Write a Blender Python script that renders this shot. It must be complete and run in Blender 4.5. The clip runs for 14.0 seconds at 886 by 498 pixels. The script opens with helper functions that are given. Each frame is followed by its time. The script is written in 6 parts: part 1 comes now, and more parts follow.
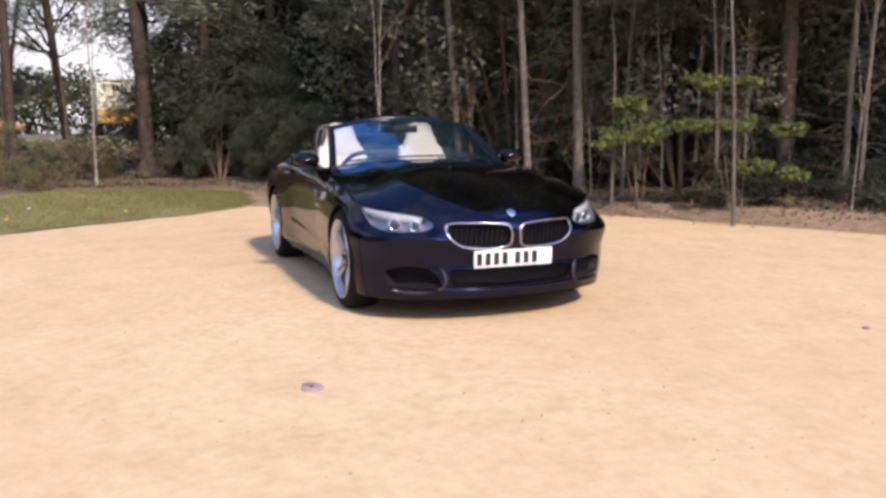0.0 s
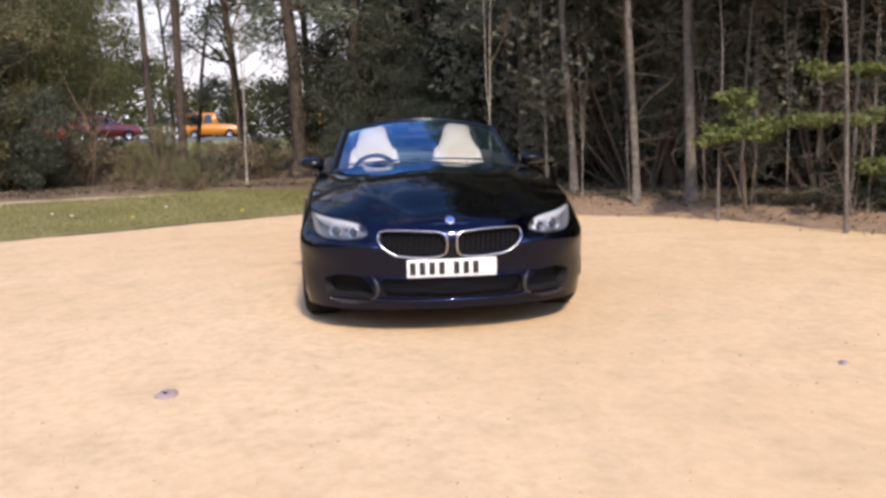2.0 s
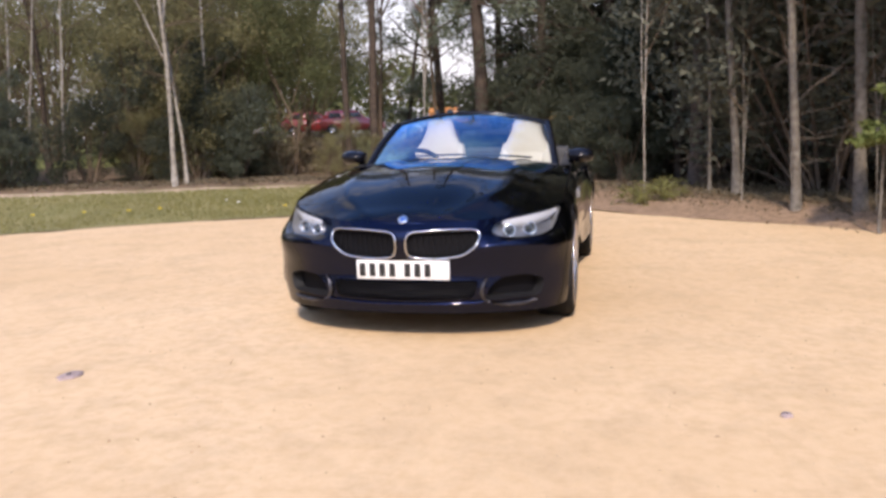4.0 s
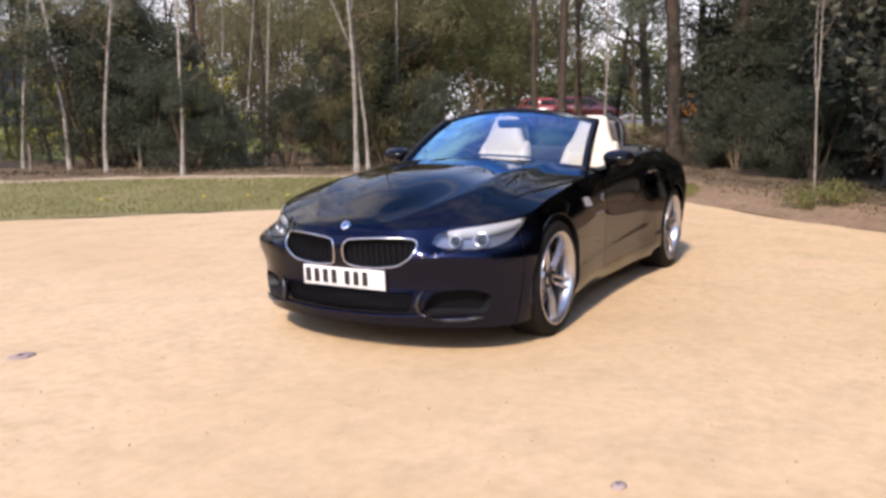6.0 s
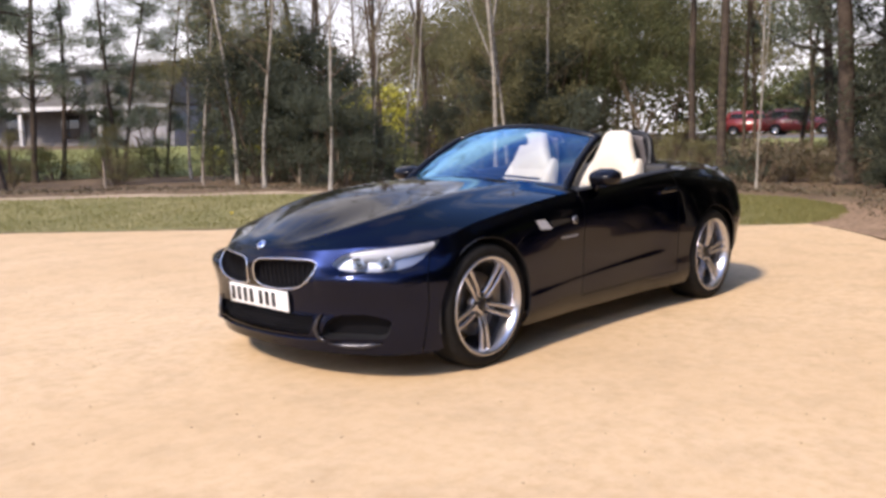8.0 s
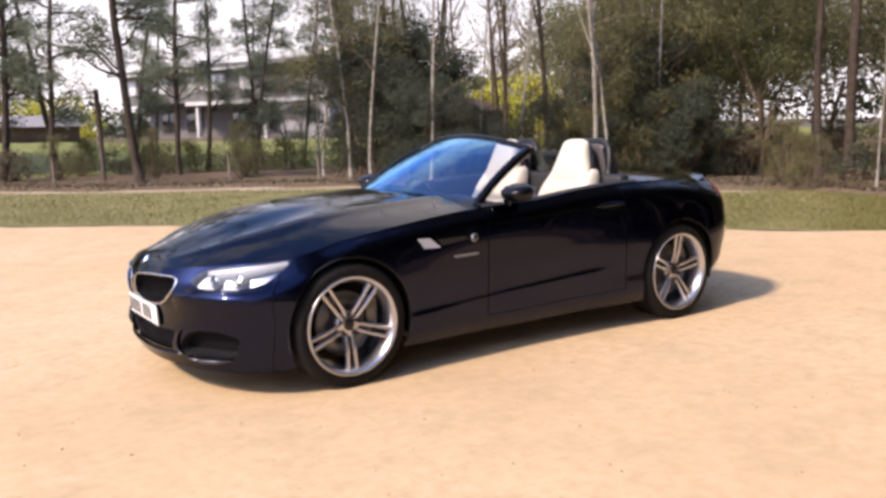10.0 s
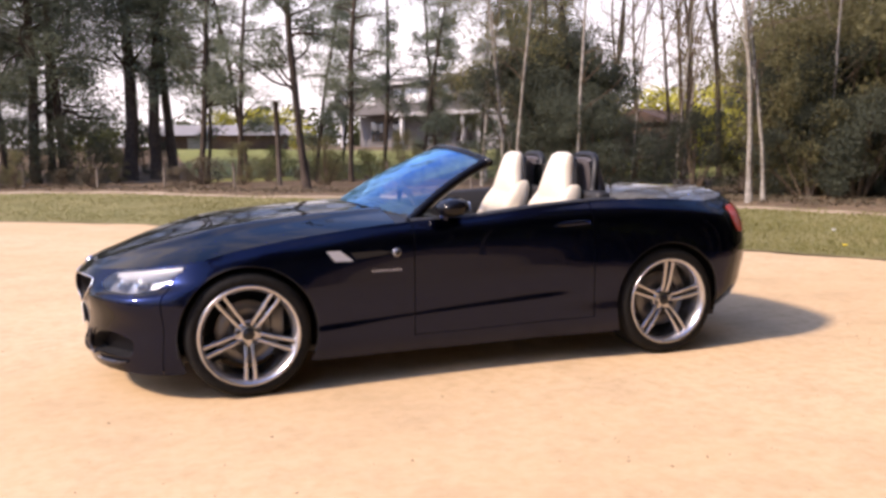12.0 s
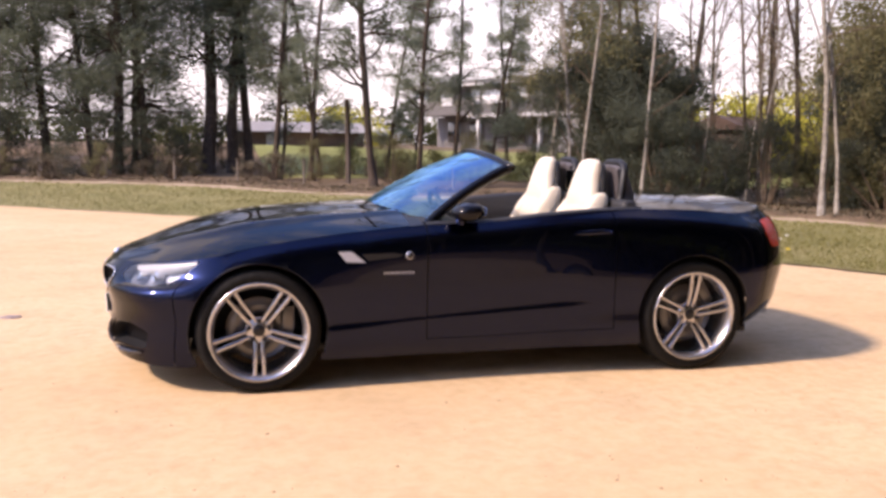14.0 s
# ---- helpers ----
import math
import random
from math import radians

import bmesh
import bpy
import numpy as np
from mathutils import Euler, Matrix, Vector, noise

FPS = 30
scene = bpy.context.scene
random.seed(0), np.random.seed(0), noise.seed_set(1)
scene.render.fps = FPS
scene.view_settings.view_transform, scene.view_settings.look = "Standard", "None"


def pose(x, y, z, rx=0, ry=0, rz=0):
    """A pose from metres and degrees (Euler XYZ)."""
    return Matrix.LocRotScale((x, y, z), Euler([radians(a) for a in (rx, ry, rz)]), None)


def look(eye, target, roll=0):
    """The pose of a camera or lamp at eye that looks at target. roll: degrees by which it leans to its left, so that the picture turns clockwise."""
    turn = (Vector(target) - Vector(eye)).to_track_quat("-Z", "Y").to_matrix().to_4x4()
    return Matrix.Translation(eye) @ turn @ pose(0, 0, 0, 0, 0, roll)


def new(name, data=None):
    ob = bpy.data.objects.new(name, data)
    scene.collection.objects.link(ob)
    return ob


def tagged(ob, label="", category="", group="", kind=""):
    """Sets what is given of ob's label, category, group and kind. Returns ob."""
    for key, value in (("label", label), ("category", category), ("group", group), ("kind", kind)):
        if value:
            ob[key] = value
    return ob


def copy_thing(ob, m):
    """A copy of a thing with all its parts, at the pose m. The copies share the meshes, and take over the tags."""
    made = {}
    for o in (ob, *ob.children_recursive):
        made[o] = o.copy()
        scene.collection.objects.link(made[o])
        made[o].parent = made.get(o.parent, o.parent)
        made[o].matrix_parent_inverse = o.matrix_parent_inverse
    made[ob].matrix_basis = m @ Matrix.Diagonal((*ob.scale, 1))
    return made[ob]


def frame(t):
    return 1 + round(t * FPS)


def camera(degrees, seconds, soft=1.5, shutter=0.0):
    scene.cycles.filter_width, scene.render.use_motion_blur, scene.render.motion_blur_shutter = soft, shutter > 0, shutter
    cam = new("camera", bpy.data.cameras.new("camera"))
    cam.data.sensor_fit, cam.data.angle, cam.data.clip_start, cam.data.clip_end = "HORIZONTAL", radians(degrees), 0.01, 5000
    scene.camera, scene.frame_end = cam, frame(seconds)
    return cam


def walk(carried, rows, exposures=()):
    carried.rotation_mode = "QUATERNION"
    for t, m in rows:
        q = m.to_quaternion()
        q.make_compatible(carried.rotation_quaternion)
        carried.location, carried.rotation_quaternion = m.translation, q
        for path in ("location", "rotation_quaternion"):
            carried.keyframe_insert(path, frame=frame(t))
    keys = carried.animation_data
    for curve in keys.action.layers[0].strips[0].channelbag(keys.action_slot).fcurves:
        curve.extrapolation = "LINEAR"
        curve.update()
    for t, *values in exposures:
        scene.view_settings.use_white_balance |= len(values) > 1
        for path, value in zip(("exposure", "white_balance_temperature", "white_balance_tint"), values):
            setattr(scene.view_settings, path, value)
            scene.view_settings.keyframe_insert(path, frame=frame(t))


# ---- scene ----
cam = camera(55.1, 14.0, soft=3.2)
PATH = [
    (0, (5.371, -2.123, 1.15), (3.512, -1.441, 0.871), -0.6),
    (0.5, (5.416, -1.773, 1.16), (3.523, -1.19, 0.886), -1.5),
    (1, (5.467, -1.346, 1.14), (3.536, -0.898, 0.878), -1.3),
    (1.5, (5.452, -0.912, 1.133), (3.5, -0.591, 0.838), -1.7),
    (2, (5.51, -0.499, 1.154), (3.539, -0.31, 0.878), -1.5),
    (2.5, (5.463, -0.096, 1.126), (3.482, -0.028, 0.862), -1.7),
    (3, (5.404, 0.327, 1.13), (3.422, 0.272, 0.874), -3.1),
    (3.5, (5.335, 0.753, 1.134), (3.368, 0.498, 0.878), -2.9),
    (4, (5.141, 1.124, 1.118), (3.201, 0.72, 0.843), -1.0),
    (4.2, (5.101, 1.272, 1.126), (3.179, 0.792, 0.849), -0.5),
    (6.3, (4.168, 2.722, 1.194), (2.469, 1.707, 0.906), -0.9),
    (6.5, (4.052, 2.83, 1.176), (2.373, 1.779, 0.9), -1.2),
    (7, (3.76, 3.1, 1.186), (2.136, 1.97, 0.896), -1.4),
    (7.5, (3.544, 3.436, 1.194), (2.025, 2.167, 0.908), -0.7),
    (8, (3.266, 3.655, 1.183), (1.83, 2.289, 0.923), -0.9),
    (8.2, (3.172, 3.782, 1.2), (1.767, 2.385, 0.928), -0.8),
    (10.3, (1.799, 4.767, 1.314), (0.748, 3.087, 1.045), -1.8),
    (10.5, (1.663, 4.87, 1.299), (0.661, 3.158, 1.039), -2.1),
    (11, (1.245, 4.948, 1.263), (0.338, 3.185, 0.998), -2.2),
    (11.5, (0.852, 5.054, 1.278), (0.051, 3.239, 1.023), -1.6),
    (12, (0.486, 5.153, 1.278), (-0.18, 3.283, 1.03), -0.7),
    (12.5, (0.24, 5.16, 1.274), (-0.375, 3.272, 1.033), -0.3),
    (13, (0.166, 5.2, 1.286), (-0.358, 3.287, 1.033), -0.6),
    (13.5, (0.15, 5.217, 1.29), (-0.344, 3.296, 1.036), 0.4),
    (14, (0.151, 5.217, 1.293), (-0.341, 3.294, 1.047), 0.8),
]
walk(cam, [(t, look(eye, target, roll)) for t, eye, target, roll in PATH], exposures=[(0, 0.55, 6860, 18), (8, 0.60, 7000, 18), (14, 0.77, 7460, 28)])

# ---- light ----
SUN = Vector((1.15, 0.17, 1.0)).normalized()
world = bpy.data.worlds.new("sky")
scene.world = world
world.use_nodes = True
wn = world.node_tree.nodes
sky = wn.new("ShaderNodeTexSky")
sky.sky_type, sky.sun_disc = "NISHITA", False
sky.sun_elevation = math.asin(SUN.z)
sky.sun_rotation = math.atan2(SUN.x, SUN.y)
sky.air_density, sky.dust_density, sky.ozone_density = 1.2, 1.2, 2.5
# thin broken cloud over the blue
wl = world.node_tree.links
wdir = wn.new("ShaderNodeTexCoord")
wsep = wn.new("ShaderNodeSeparateXYZ")
wl.new(wdir.outputs["Generated"], wsep.inputs[0])
wup = wn.new("ShaderNodeMath")
wup.operation, wup.inputs[1].default_value = "ADD", 0.22
wl.new(wsep.outputs[2], wup.inputs[0])
wdiv = wn.new("ShaderNodeVectorMath")
wdiv.operation = "DIVIDE"
wcomb = wn.new("ShaderNodeCombineXYZ")
for k in range(3):
    wl.new(wup.outputs[0], wcomb.inputs[k])
wl.new(wdir.outputs["Generated"], wdiv.inputs[0])
wl.new(wcomb.outputs[0], wdiv.inputs[1])
wnoise = wn.new("ShaderNodeTexNoise")
wnoise.inputs["Scale"].default_value, wnoise.inputs["Detail"].default_value, wnoise.inputs["Roughness"].default_value = 1.5, 6.0, 0.6
wmove = wn.new("ShaderNodeVectorMath")
wmove.operation, wmove.inputs[1].default_value = "ADD", (1.7, 0.9, -0.5)
wl.new(wdiv.outputs[0], wmove.inputs[0])
wl.new(wmove.outputs[0], wnoise.inputs["Vector"])
wramp = wn.new("ShaderNodeMapRange")
wramp.inputs[1].default_value, wramp.inputs[2].default_value = 0.50, 0.66
wl.new(wnoise.outputs["Fac"], wramp.inputs[0])
wmix = wn.new("ShaderNodeMix")
wmix.data_type = "RGBA"
wmix.inputs[7].default_value = (5.3, 5.45, 5.9, 1)
# pale haze towards the horizon
whaze = wn.new("ShaderNodeMapRange")
whaze.interpolation_type = "SMOOTHSTEP"
whaze.inputs[1].default_value, whaze.inputs[2].default_value = 0.55, 0.04
wl.new(wsep.outputs[2], whaze.inputs[0])
wmax = wn.new("ShaderNodeMath")
wmax.operation = "MAXIMUM"
wl.new(whaze.outputs[0], wmax.inputs[0])
wl.new(wramp.outputs[0], wmax.inputs[1])
wl.new(wmax.outputs[0], wmix.inputs[0])
wblue = wn.new("ShaderNodeMix")
wblue.data_type, wblue.blend_type = "RGBA", "MULTIPLY"
wblue.inputs[0].default_value, wblue.inputs[7].default_value = 1.0, (0.80, 1.06, 1.48, 1)
wl.new(sky.outputs[0], wblue.inputs[6])
wl.new(wblue.outputs[2], wmix.inputs[6])
wl.new(wmix.outputs[2], wn["Background"].inputs[0])
wn["Background"].inputs[1].default_value = 0.15
sun = new("sun", bpy.data.lights.new("sun", "SUN"))
sun.data.energy, sun.data.angle, sun.data.color = 3.3, radians(5.0), (1.0, 0.905, 0.78)
sun.matrix_world = Matrix.Translation((0, 0, 30)) @ SUN.to_track_quat("Z", "Y").to_matrix().to_4x4()


# ---- materials ----
def material(name, colour, rough=0.6, metal=0.0, coat=0.0, specular=0.5):
    m = bpy.data.materials.new(name)
    m.use_nodes = True
    b = m.node_tree.nodes["Principled BSDF"]
    b.inputs["Base Color"].default_value = (*colour, 1)
    b.inputs["Roughness"].default_value = rough
    b.inputs["Metallic"].default_value = metal
    b.inputs["Coat Weight"].default_value = coat
    b.inputs["Coat Roughness"].default_value = 0.02
    b.inputs["Specular IOR Level"].default_value = specular
    return m


def node(m, kind, **sockets):
    n = m.node_tree.nodes.new(kind)
    for k, v in sockets.items():
        n.inputs[k.replace("_", " ")].default_value = v
    return n


def join(m, a, b):
    m.node_tree.links.new(a, b)


def bsdf(m):
    return m.node_tree.nodes["Principled BSDF"]


def grain(m, scales, colours, bump=0.0, bump_scale=None, coords="Object", rough=None):
    """Colour that wanders between colours at two scales, with a fine relief."""
    tc = node(m, "ShaderNodeTexCoord")
    out = tc.outputs[coords]
    first = node(m, "ShaderNodeTexNoise", Scale=scales[0], Detail=5.0, Roughness=0.6)
    second = node(m, "ShaderNodeTexNoise", Scale=scales[1], Detail=6.0, Roughness=0.65)
    for n in (first, second):
        join(m, out, n.inputs["Vector"])
    ramp = m.node_tree.nodes.new("ShaderNodeValToRGB")
    ramp.color_ramp.elements[0].position, ramp.color_ramp.elements[1].position = 0.32, 0.68
    ramp.color_ramp.elements[0].color = (*colours[0], 1)
    ramp.color_ramp.elements[1].color = (*colours[1], 1)
    join(m, first.outputs["Fac"], ramp.inputs[0])
    mix = m.node_tree.nodes.new("ShaderNodeMix")
    mix.data_type = "RGBA"
    mix.inputs[7].default_value = (*colours[2], 1)
    fac = m.node_tree.nodes.new("ShaderNodeMapRange")
    fac.inputs[1].default_value, fac.inputs[2].default_value = 0.42, 0.72
    join(m, second.outputs["Fac"], fac.inputs[0])
    join(m, fac.outputs[0], mix.inputs[0])
    join(m, ramp.outputs[0], mix.inputs[6])
    join(m, mix.outputs[2], bsdf(m).inputs["Base Color"])
    if bump:
        tex = node(m, "ShaderNodeTexNoise", Scale=bump_scale or scales[1] * 3, Detail=4.0)
        join(m, out, tex.inputs["Vector"])
        bn = node(m, "ShaderNodeBump", Strength=bump, Distance=0.02)
        join(m, tex.outputs["Fac"], bn.inputs["Height"])
        join(m, bn.outputs[0], bsdf(m).inputs["Normal"])
    return m


def mottle(m, scale, low, lo=0.46, hi=0.66):
    """Uneven darker patches over a material's colour."""
    src = bsdf(m).inputs["Base Color"].links[0].from_socket
    tc = node(m, "ShaderNodeTexCoord")
    tex = node(m, "ShaderNodeTexNoise", Scale=scale, Detail=8.0, Roughness=0.72)
    join(m, tc.outputs["Object"], tex.inputs["Vector"])
    span = m.node_tree.nodes.new("ShaderNodeMapRange")
    for k, v in ((1, lo), (2, hi), (3, 1.0), (4, low)):
        span.inputs[k].default_value = v
    join(m, tex.outputs["Fac"], span.inputs[0])
    mul = m.node_tree.nodes.new("ShaderNodeVectorMath")
    mul.operation = "SCALE"
    join(m, src, mul.inputs[0])
    join(m, span.outputs[0], mul.inputs["Scale"])
    join(m, mul.outputs[0], bsdf(m).inputs["Base Color"])
    return m


def leaf_material(name, dark, light, translucent=0.25):
    """Leaves: each one its own shade, a little light passing through."""
    m = material(name, dark, rough=0.8, specular=0.06)
    geo = m.node_tree.nodes.new("ShaderNodeNewGeometry")
    ramp = m.node_tree.nodes.new("ShaderNodeValToRGB")
    ramp.color_ramp.elements[0].color, ramp.color_ramp.elements[1].color = (*dark, 1), (*light, 1)
    join(m, geo.outputs["Random Per Island"], ramp.inputs[0])
    # each plant a little lighter or darker than the next
    which = m.node_tree.nodes.new("ShaderNodeObjectInfo")
    span = m.node_tree.nodes.new("ShaderNodeMapRange")
    span.inputs[3].default_value, span.inputs[4].default_value = 0.68, 1.3
    join(m, which.outputs["Random"], span.inputs[0])
    shade = m.node_tree.nodes.new("ShaderNodeVectorMath")
    shade.operation = "SCALE"
    join(m, ramp.outputs[0], shade.inputs[0])
    join(m, span.outputs[0], shade.inputs["Scale"])
    join(m, shade.outputs[0], bsdf(m).inputs["Base Color"])
    tr = m.node_tree.nodes.new("ShaderNodeBsdfTranslucent")
    join(m, shade.outputs[0], tr.inputs[0])
    mix = m.node_tree.nodes.new("ShaderNodeMixShader")
    mix.inputs[0].default_value = translucent
    join(m, bsdf(m).outputs[0], mix.inputs[1])
    join(m, tr.outputs[0], mix.inputs[2])
    join(m, mix.outputs[0], m.node_tree.nodes["Material Output"].inputs[0])
    return m


def glass_material(name, tint, ior=1.5, boost=1.0, sheen=(1, 1, 1)):
    m = bpy.data.materials.new(name)
    m.use_nodes = True
    m.node_tree.nodes.remove(bsdf(m))
    clear = m.node_tree.nodes.new("ShaderNodeBsdfTransparent")
    clear.inputs[0].default_value = (*tint, 1)
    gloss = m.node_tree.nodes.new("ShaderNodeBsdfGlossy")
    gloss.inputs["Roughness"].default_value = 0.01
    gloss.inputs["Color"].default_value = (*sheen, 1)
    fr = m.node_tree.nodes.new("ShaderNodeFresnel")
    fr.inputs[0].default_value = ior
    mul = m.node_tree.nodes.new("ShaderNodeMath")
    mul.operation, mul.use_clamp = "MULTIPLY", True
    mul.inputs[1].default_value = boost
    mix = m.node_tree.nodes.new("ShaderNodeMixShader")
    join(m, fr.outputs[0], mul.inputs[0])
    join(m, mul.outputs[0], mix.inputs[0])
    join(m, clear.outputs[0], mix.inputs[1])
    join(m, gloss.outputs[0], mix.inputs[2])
    join(m, mix.outputs[0], m.node_tree.nodes["Material Output"].inputs[0])
    return m


GRAVEL = grain(material("pale sandy gravel", (0.5, 0.36, 0.2), 0.95, specular=0.15), (0.32, 13.0),
               ((0.61, 0.427, 0.242), (0.70, 0.513, 0.315), (0.575, 0.396, 0.221)), 0.11, 75.0)
mottle(GRAVEL, 2.4, 0.86)
GRASS = grain(material("short grass", (0.12, 0.14, 0.05), 0.9, specular=0.15), (0.8, 14.0),
              ((0.215, 0.20, 0.082), (0.335, 0.285, 0.135), (0.165, 0.155, 0.060)), 0.3, 45.0)
LITTER = grain(material("leaf litter", (0.1, 0.07, 0.04), 0.95, specular=0.1), (0.7, 11.0),
               ((0.145, 0.102, 0.066), (0.235, 0.168, 0.108), (0.092, 0.066, 0.044)), 0.8, 30.0)
mottle(GRASS, 1.1, 0.8)
BARE = grain(material("dry trodden edge", (0.3, 0.22, 0.14), 0.95, specular=0.1), (1.2, 12.0),
             ((0.38, 0.295, 0.205), (0.48, 0.38, 0.27), (0.29, 0.22, 0.15)), 0.5, 40.0)
PAINT = material("black blue metallic paint", (0.0032, 0.0064, 0.0290), 0.27, 1.0, 1.0, 0.5)
bsdf(PAINT).inputs["Specular Tint"].default_value = (0.03, 0.05, 0.12, 1)
bsdf(PAINT).inputs["Coat IOR"].default_value = 1.35
bsdf(PAINT).inputs["Coat Roughness"].default_value = 0.02
BLACK = material("black plastic", (0.012, 0.012, 0.013), 0.5)
MESH = material("black grille mesh", (0.006, 0.006, 0.0075), 0.6, specular=0.1)
RUBBER = grain(material("tyre rubber", (0.03, 0.03, 0.031), 0.8, specular=0.2), (6.0, 40.0),
               ((0.006, 0.006, 0.006), (0.010, 0.0095, 0.009), (0.015, 0.014, 0.013)), 0.2, 90.0)
ALLOY = material("silver alloy", (0.55, 0.55, 0.58), 0.26, 0.9)
CHROME = material("chrome", (0.78, 0.78, 0.80), 0.14, 1.0)
STEEL = material("brake disc steel", (0.16, 0.155, 0.15), 0.4, 0.9)
BANK = grain(material("brown earth bank", (0.2, 0.15, 0.1), 0.95, specular=0.1), (1.2, 12.0),
             ((0.256, 0.174, 0.113), (0.358, 0.246, 0.162), (0.166, 0.114, 0.073)), 0.6, 40.0)
CREAM = grain(material("cream leather", (0.72, 0.64, 0.5), 0.5), (5.0, 90.0),
              ((0.72, 0.64, 0.51), (0.78, 0.70, 0.57), (0.69, 0.60, 0.47)), 0.15, 160.0)
TRIM = grain(material("black interior trim", (0.02, 0.02, 0.021), 0.6), (4.0, 60.0),
             ((0.018, 0.018, 0.019), (0.026, 0.025, 0.025), (0.014, 0.014, 0.014)), 0.15, 120.0)
SILVER = material("reflector silver", (0.42, 0.43, 0.46), 0.28, 0.6)
FAIRING = material("grey-brown soft trim", (0.075, 0.065, 0.066), 0.45)
SCRIPT = material("pale script", (0.45, 0.45, 0.47), 0.45)
FIN = material("satin grey-silver trim", (0.075, 0.075, 0.085), 0.32, 0.8)
GLOSS_BLACK = material("gloss black plastic", (0.004, 0.004, 0.006), 0.18, specular=0.3)
LAMP_GREY = material("grey lamp reflector", (0.27, 0.28, 0.32), 0.28, 0.7)
LAMP_WHITE = material("pale lamp diffuser", (0.46, 0.47, 0.51), 0.35)
PLATE = material("white plate", (0.78, 0.78, 0.76), 0.45)
INK = material("black ink", (0.01, 0.01, 0.01), 0.6)
RED_LENS = material("red lamp lens", (0.60, 0.055, 0.03), 0.25, 0.0, 0.4)
BLUE_MARK = material("blue enamel", (0.02, 0.09, 0.42), 0.25)
# gloss boosted and coloured blue to stand for reflected sky; the clear tint is separate
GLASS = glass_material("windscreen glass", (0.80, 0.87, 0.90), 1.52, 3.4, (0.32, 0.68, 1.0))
LENS = glass_material("clear lamp lens", (0.93, 0.95, 0.96), 1.45, 1.0)
DARK_GLASS = glass_material("dark car glass", (0.25, 0.28, 0.28), 1.5)
BARK = grain(material("grey conifer bark", (0.2, 0.16, 0.12), 0.9, specular=0.15), (3.0, 16.0),
             ((0.135, 0.120, 0.100), (0.215, 0.195, 0.165), (0.078, 0.066, 0.053)), 0.9, 28.0)
# bark with the deep wood's shade put into its colour; wire and stake share it
DARK_BARK = grain(material("shade-darkened bark", (0.06, 0.045, 0.035), 0.9, specular=0.1), (3.0, 16.0),
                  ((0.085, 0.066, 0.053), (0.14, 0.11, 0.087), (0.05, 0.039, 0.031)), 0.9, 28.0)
PINE_BARK = grain(material("dark pine bark", (0.1, 0.075, 0.055), 0.9, specular=0.15), (3.0, 14.0),
                  ((0.055, 0.043, 0.035), (0.105, 0.078, 0.058), (0.035, 0.027, 0.022)), 0.9, 22.0)
BIRCH_BARK = grain(material("pale birch bark", (0.5, 0.46, 0.38), 0.8, specular=0.2), (2.5, 13.0),
                   ((0.271, 0.246, 0.205), (0.377, 0.344, 0.295), (0.107, 0.090, 0.072)), 0.5, 24.0)
TWIG = grain(material("brown twigs", (0.12, 0.09, 0.06), 0.9, specular=0.1), (3.0, 20.0),
             ((0.11, 0.08, 0.055), (0.2, 0.15, 0.105), (0.07, 0.05, 0.035)), 0.3, 40.0)
DEAD_TWIG = grain(material("grey-brown dead twigs", (0.2, 0.16, 0.12), 0.9, specular=0.1), (3.0, 20.0),
                  ((0.13, 0.105, 0.082), (0.21, 0.175, 0.14), (0.085, 0.068, 0.053)), 0.3, 40.0)
NEEDLES = leaf_material("pine needles", (0.112, 0.130, 0.090), (0.215, 0.24, 0.165), 0.5)
EVERGREEN = leaf_material("dark evergreen leaves", (0.064, 0.073, 0.052), (0.112, 0.124, 0.086), 0.45)
OLIVE = leaf_material("olive spring leaves", (0.142, 0.130, 0.064), (0.268, 0.246, 0.120), 0.45)
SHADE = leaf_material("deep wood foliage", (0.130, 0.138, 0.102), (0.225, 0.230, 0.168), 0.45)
FAR_GREEN = leaf_material("far foliage", (0.05, 0.06, 0.028), (0.12, 0.125, 0.055), 0.2)
FRESH = leaf_material("fresh green leaves", (0.13, 0.135, 0.05), (0.26, 0.25, 0.10), 0.4)
SPRAY = leaf_material("young sapling leaves", (0.095, 0.125, 0.040), (0.20, 0.225, 0.085), 0.45)
GORSE = leaf_material("yellow flowering bush", (0.34, 0.32, 0.05), (0.66, 0.62, 0.11), 0.4)
DRY = leaf_material("dry brown leaves", (0.10, 0.082, 0.054), (0.21, 0.17, 0.112), 0.2)
LAWN = grain(material("sunlit lawn", (0.2, 0.22, 0.07), 0.9, specular=0.1), (0.5, 7.0),
             ((0.20, 0.215, 0.07), (0.29, 0.285, 0.105), (0.15, 0.165, 0.055)), 0.3, 25.0)
BLADES = leaf_material("grass blades", (0.150, 0.150, 0.055), (0.26, 0.235, 0.095), 0.3)


# ---- building helpers ----
class Geo:
    """Collects vertices and faces for one mesh."""

    def __init__(self):
        self.v, self.f, self.n = [], [], 0

    def add(self, verts, faces):
        verts = np.asarray(verts, float).reshape(-1, 3)
        self.v.append(verts)
        self.f += [tuple(i + self.n for i in f) for f in faces]
        self.n += len(verts)
        return self

    def mesh(self, name, smooth=True):
        me = bpy.data.meshes.new(name)
        me.from_pydata(np.concatenate(self.v).tolist() if self.v else [], [], self.f)
        me.validate()
        if smooth:
            me.shade_smooth()
        return me


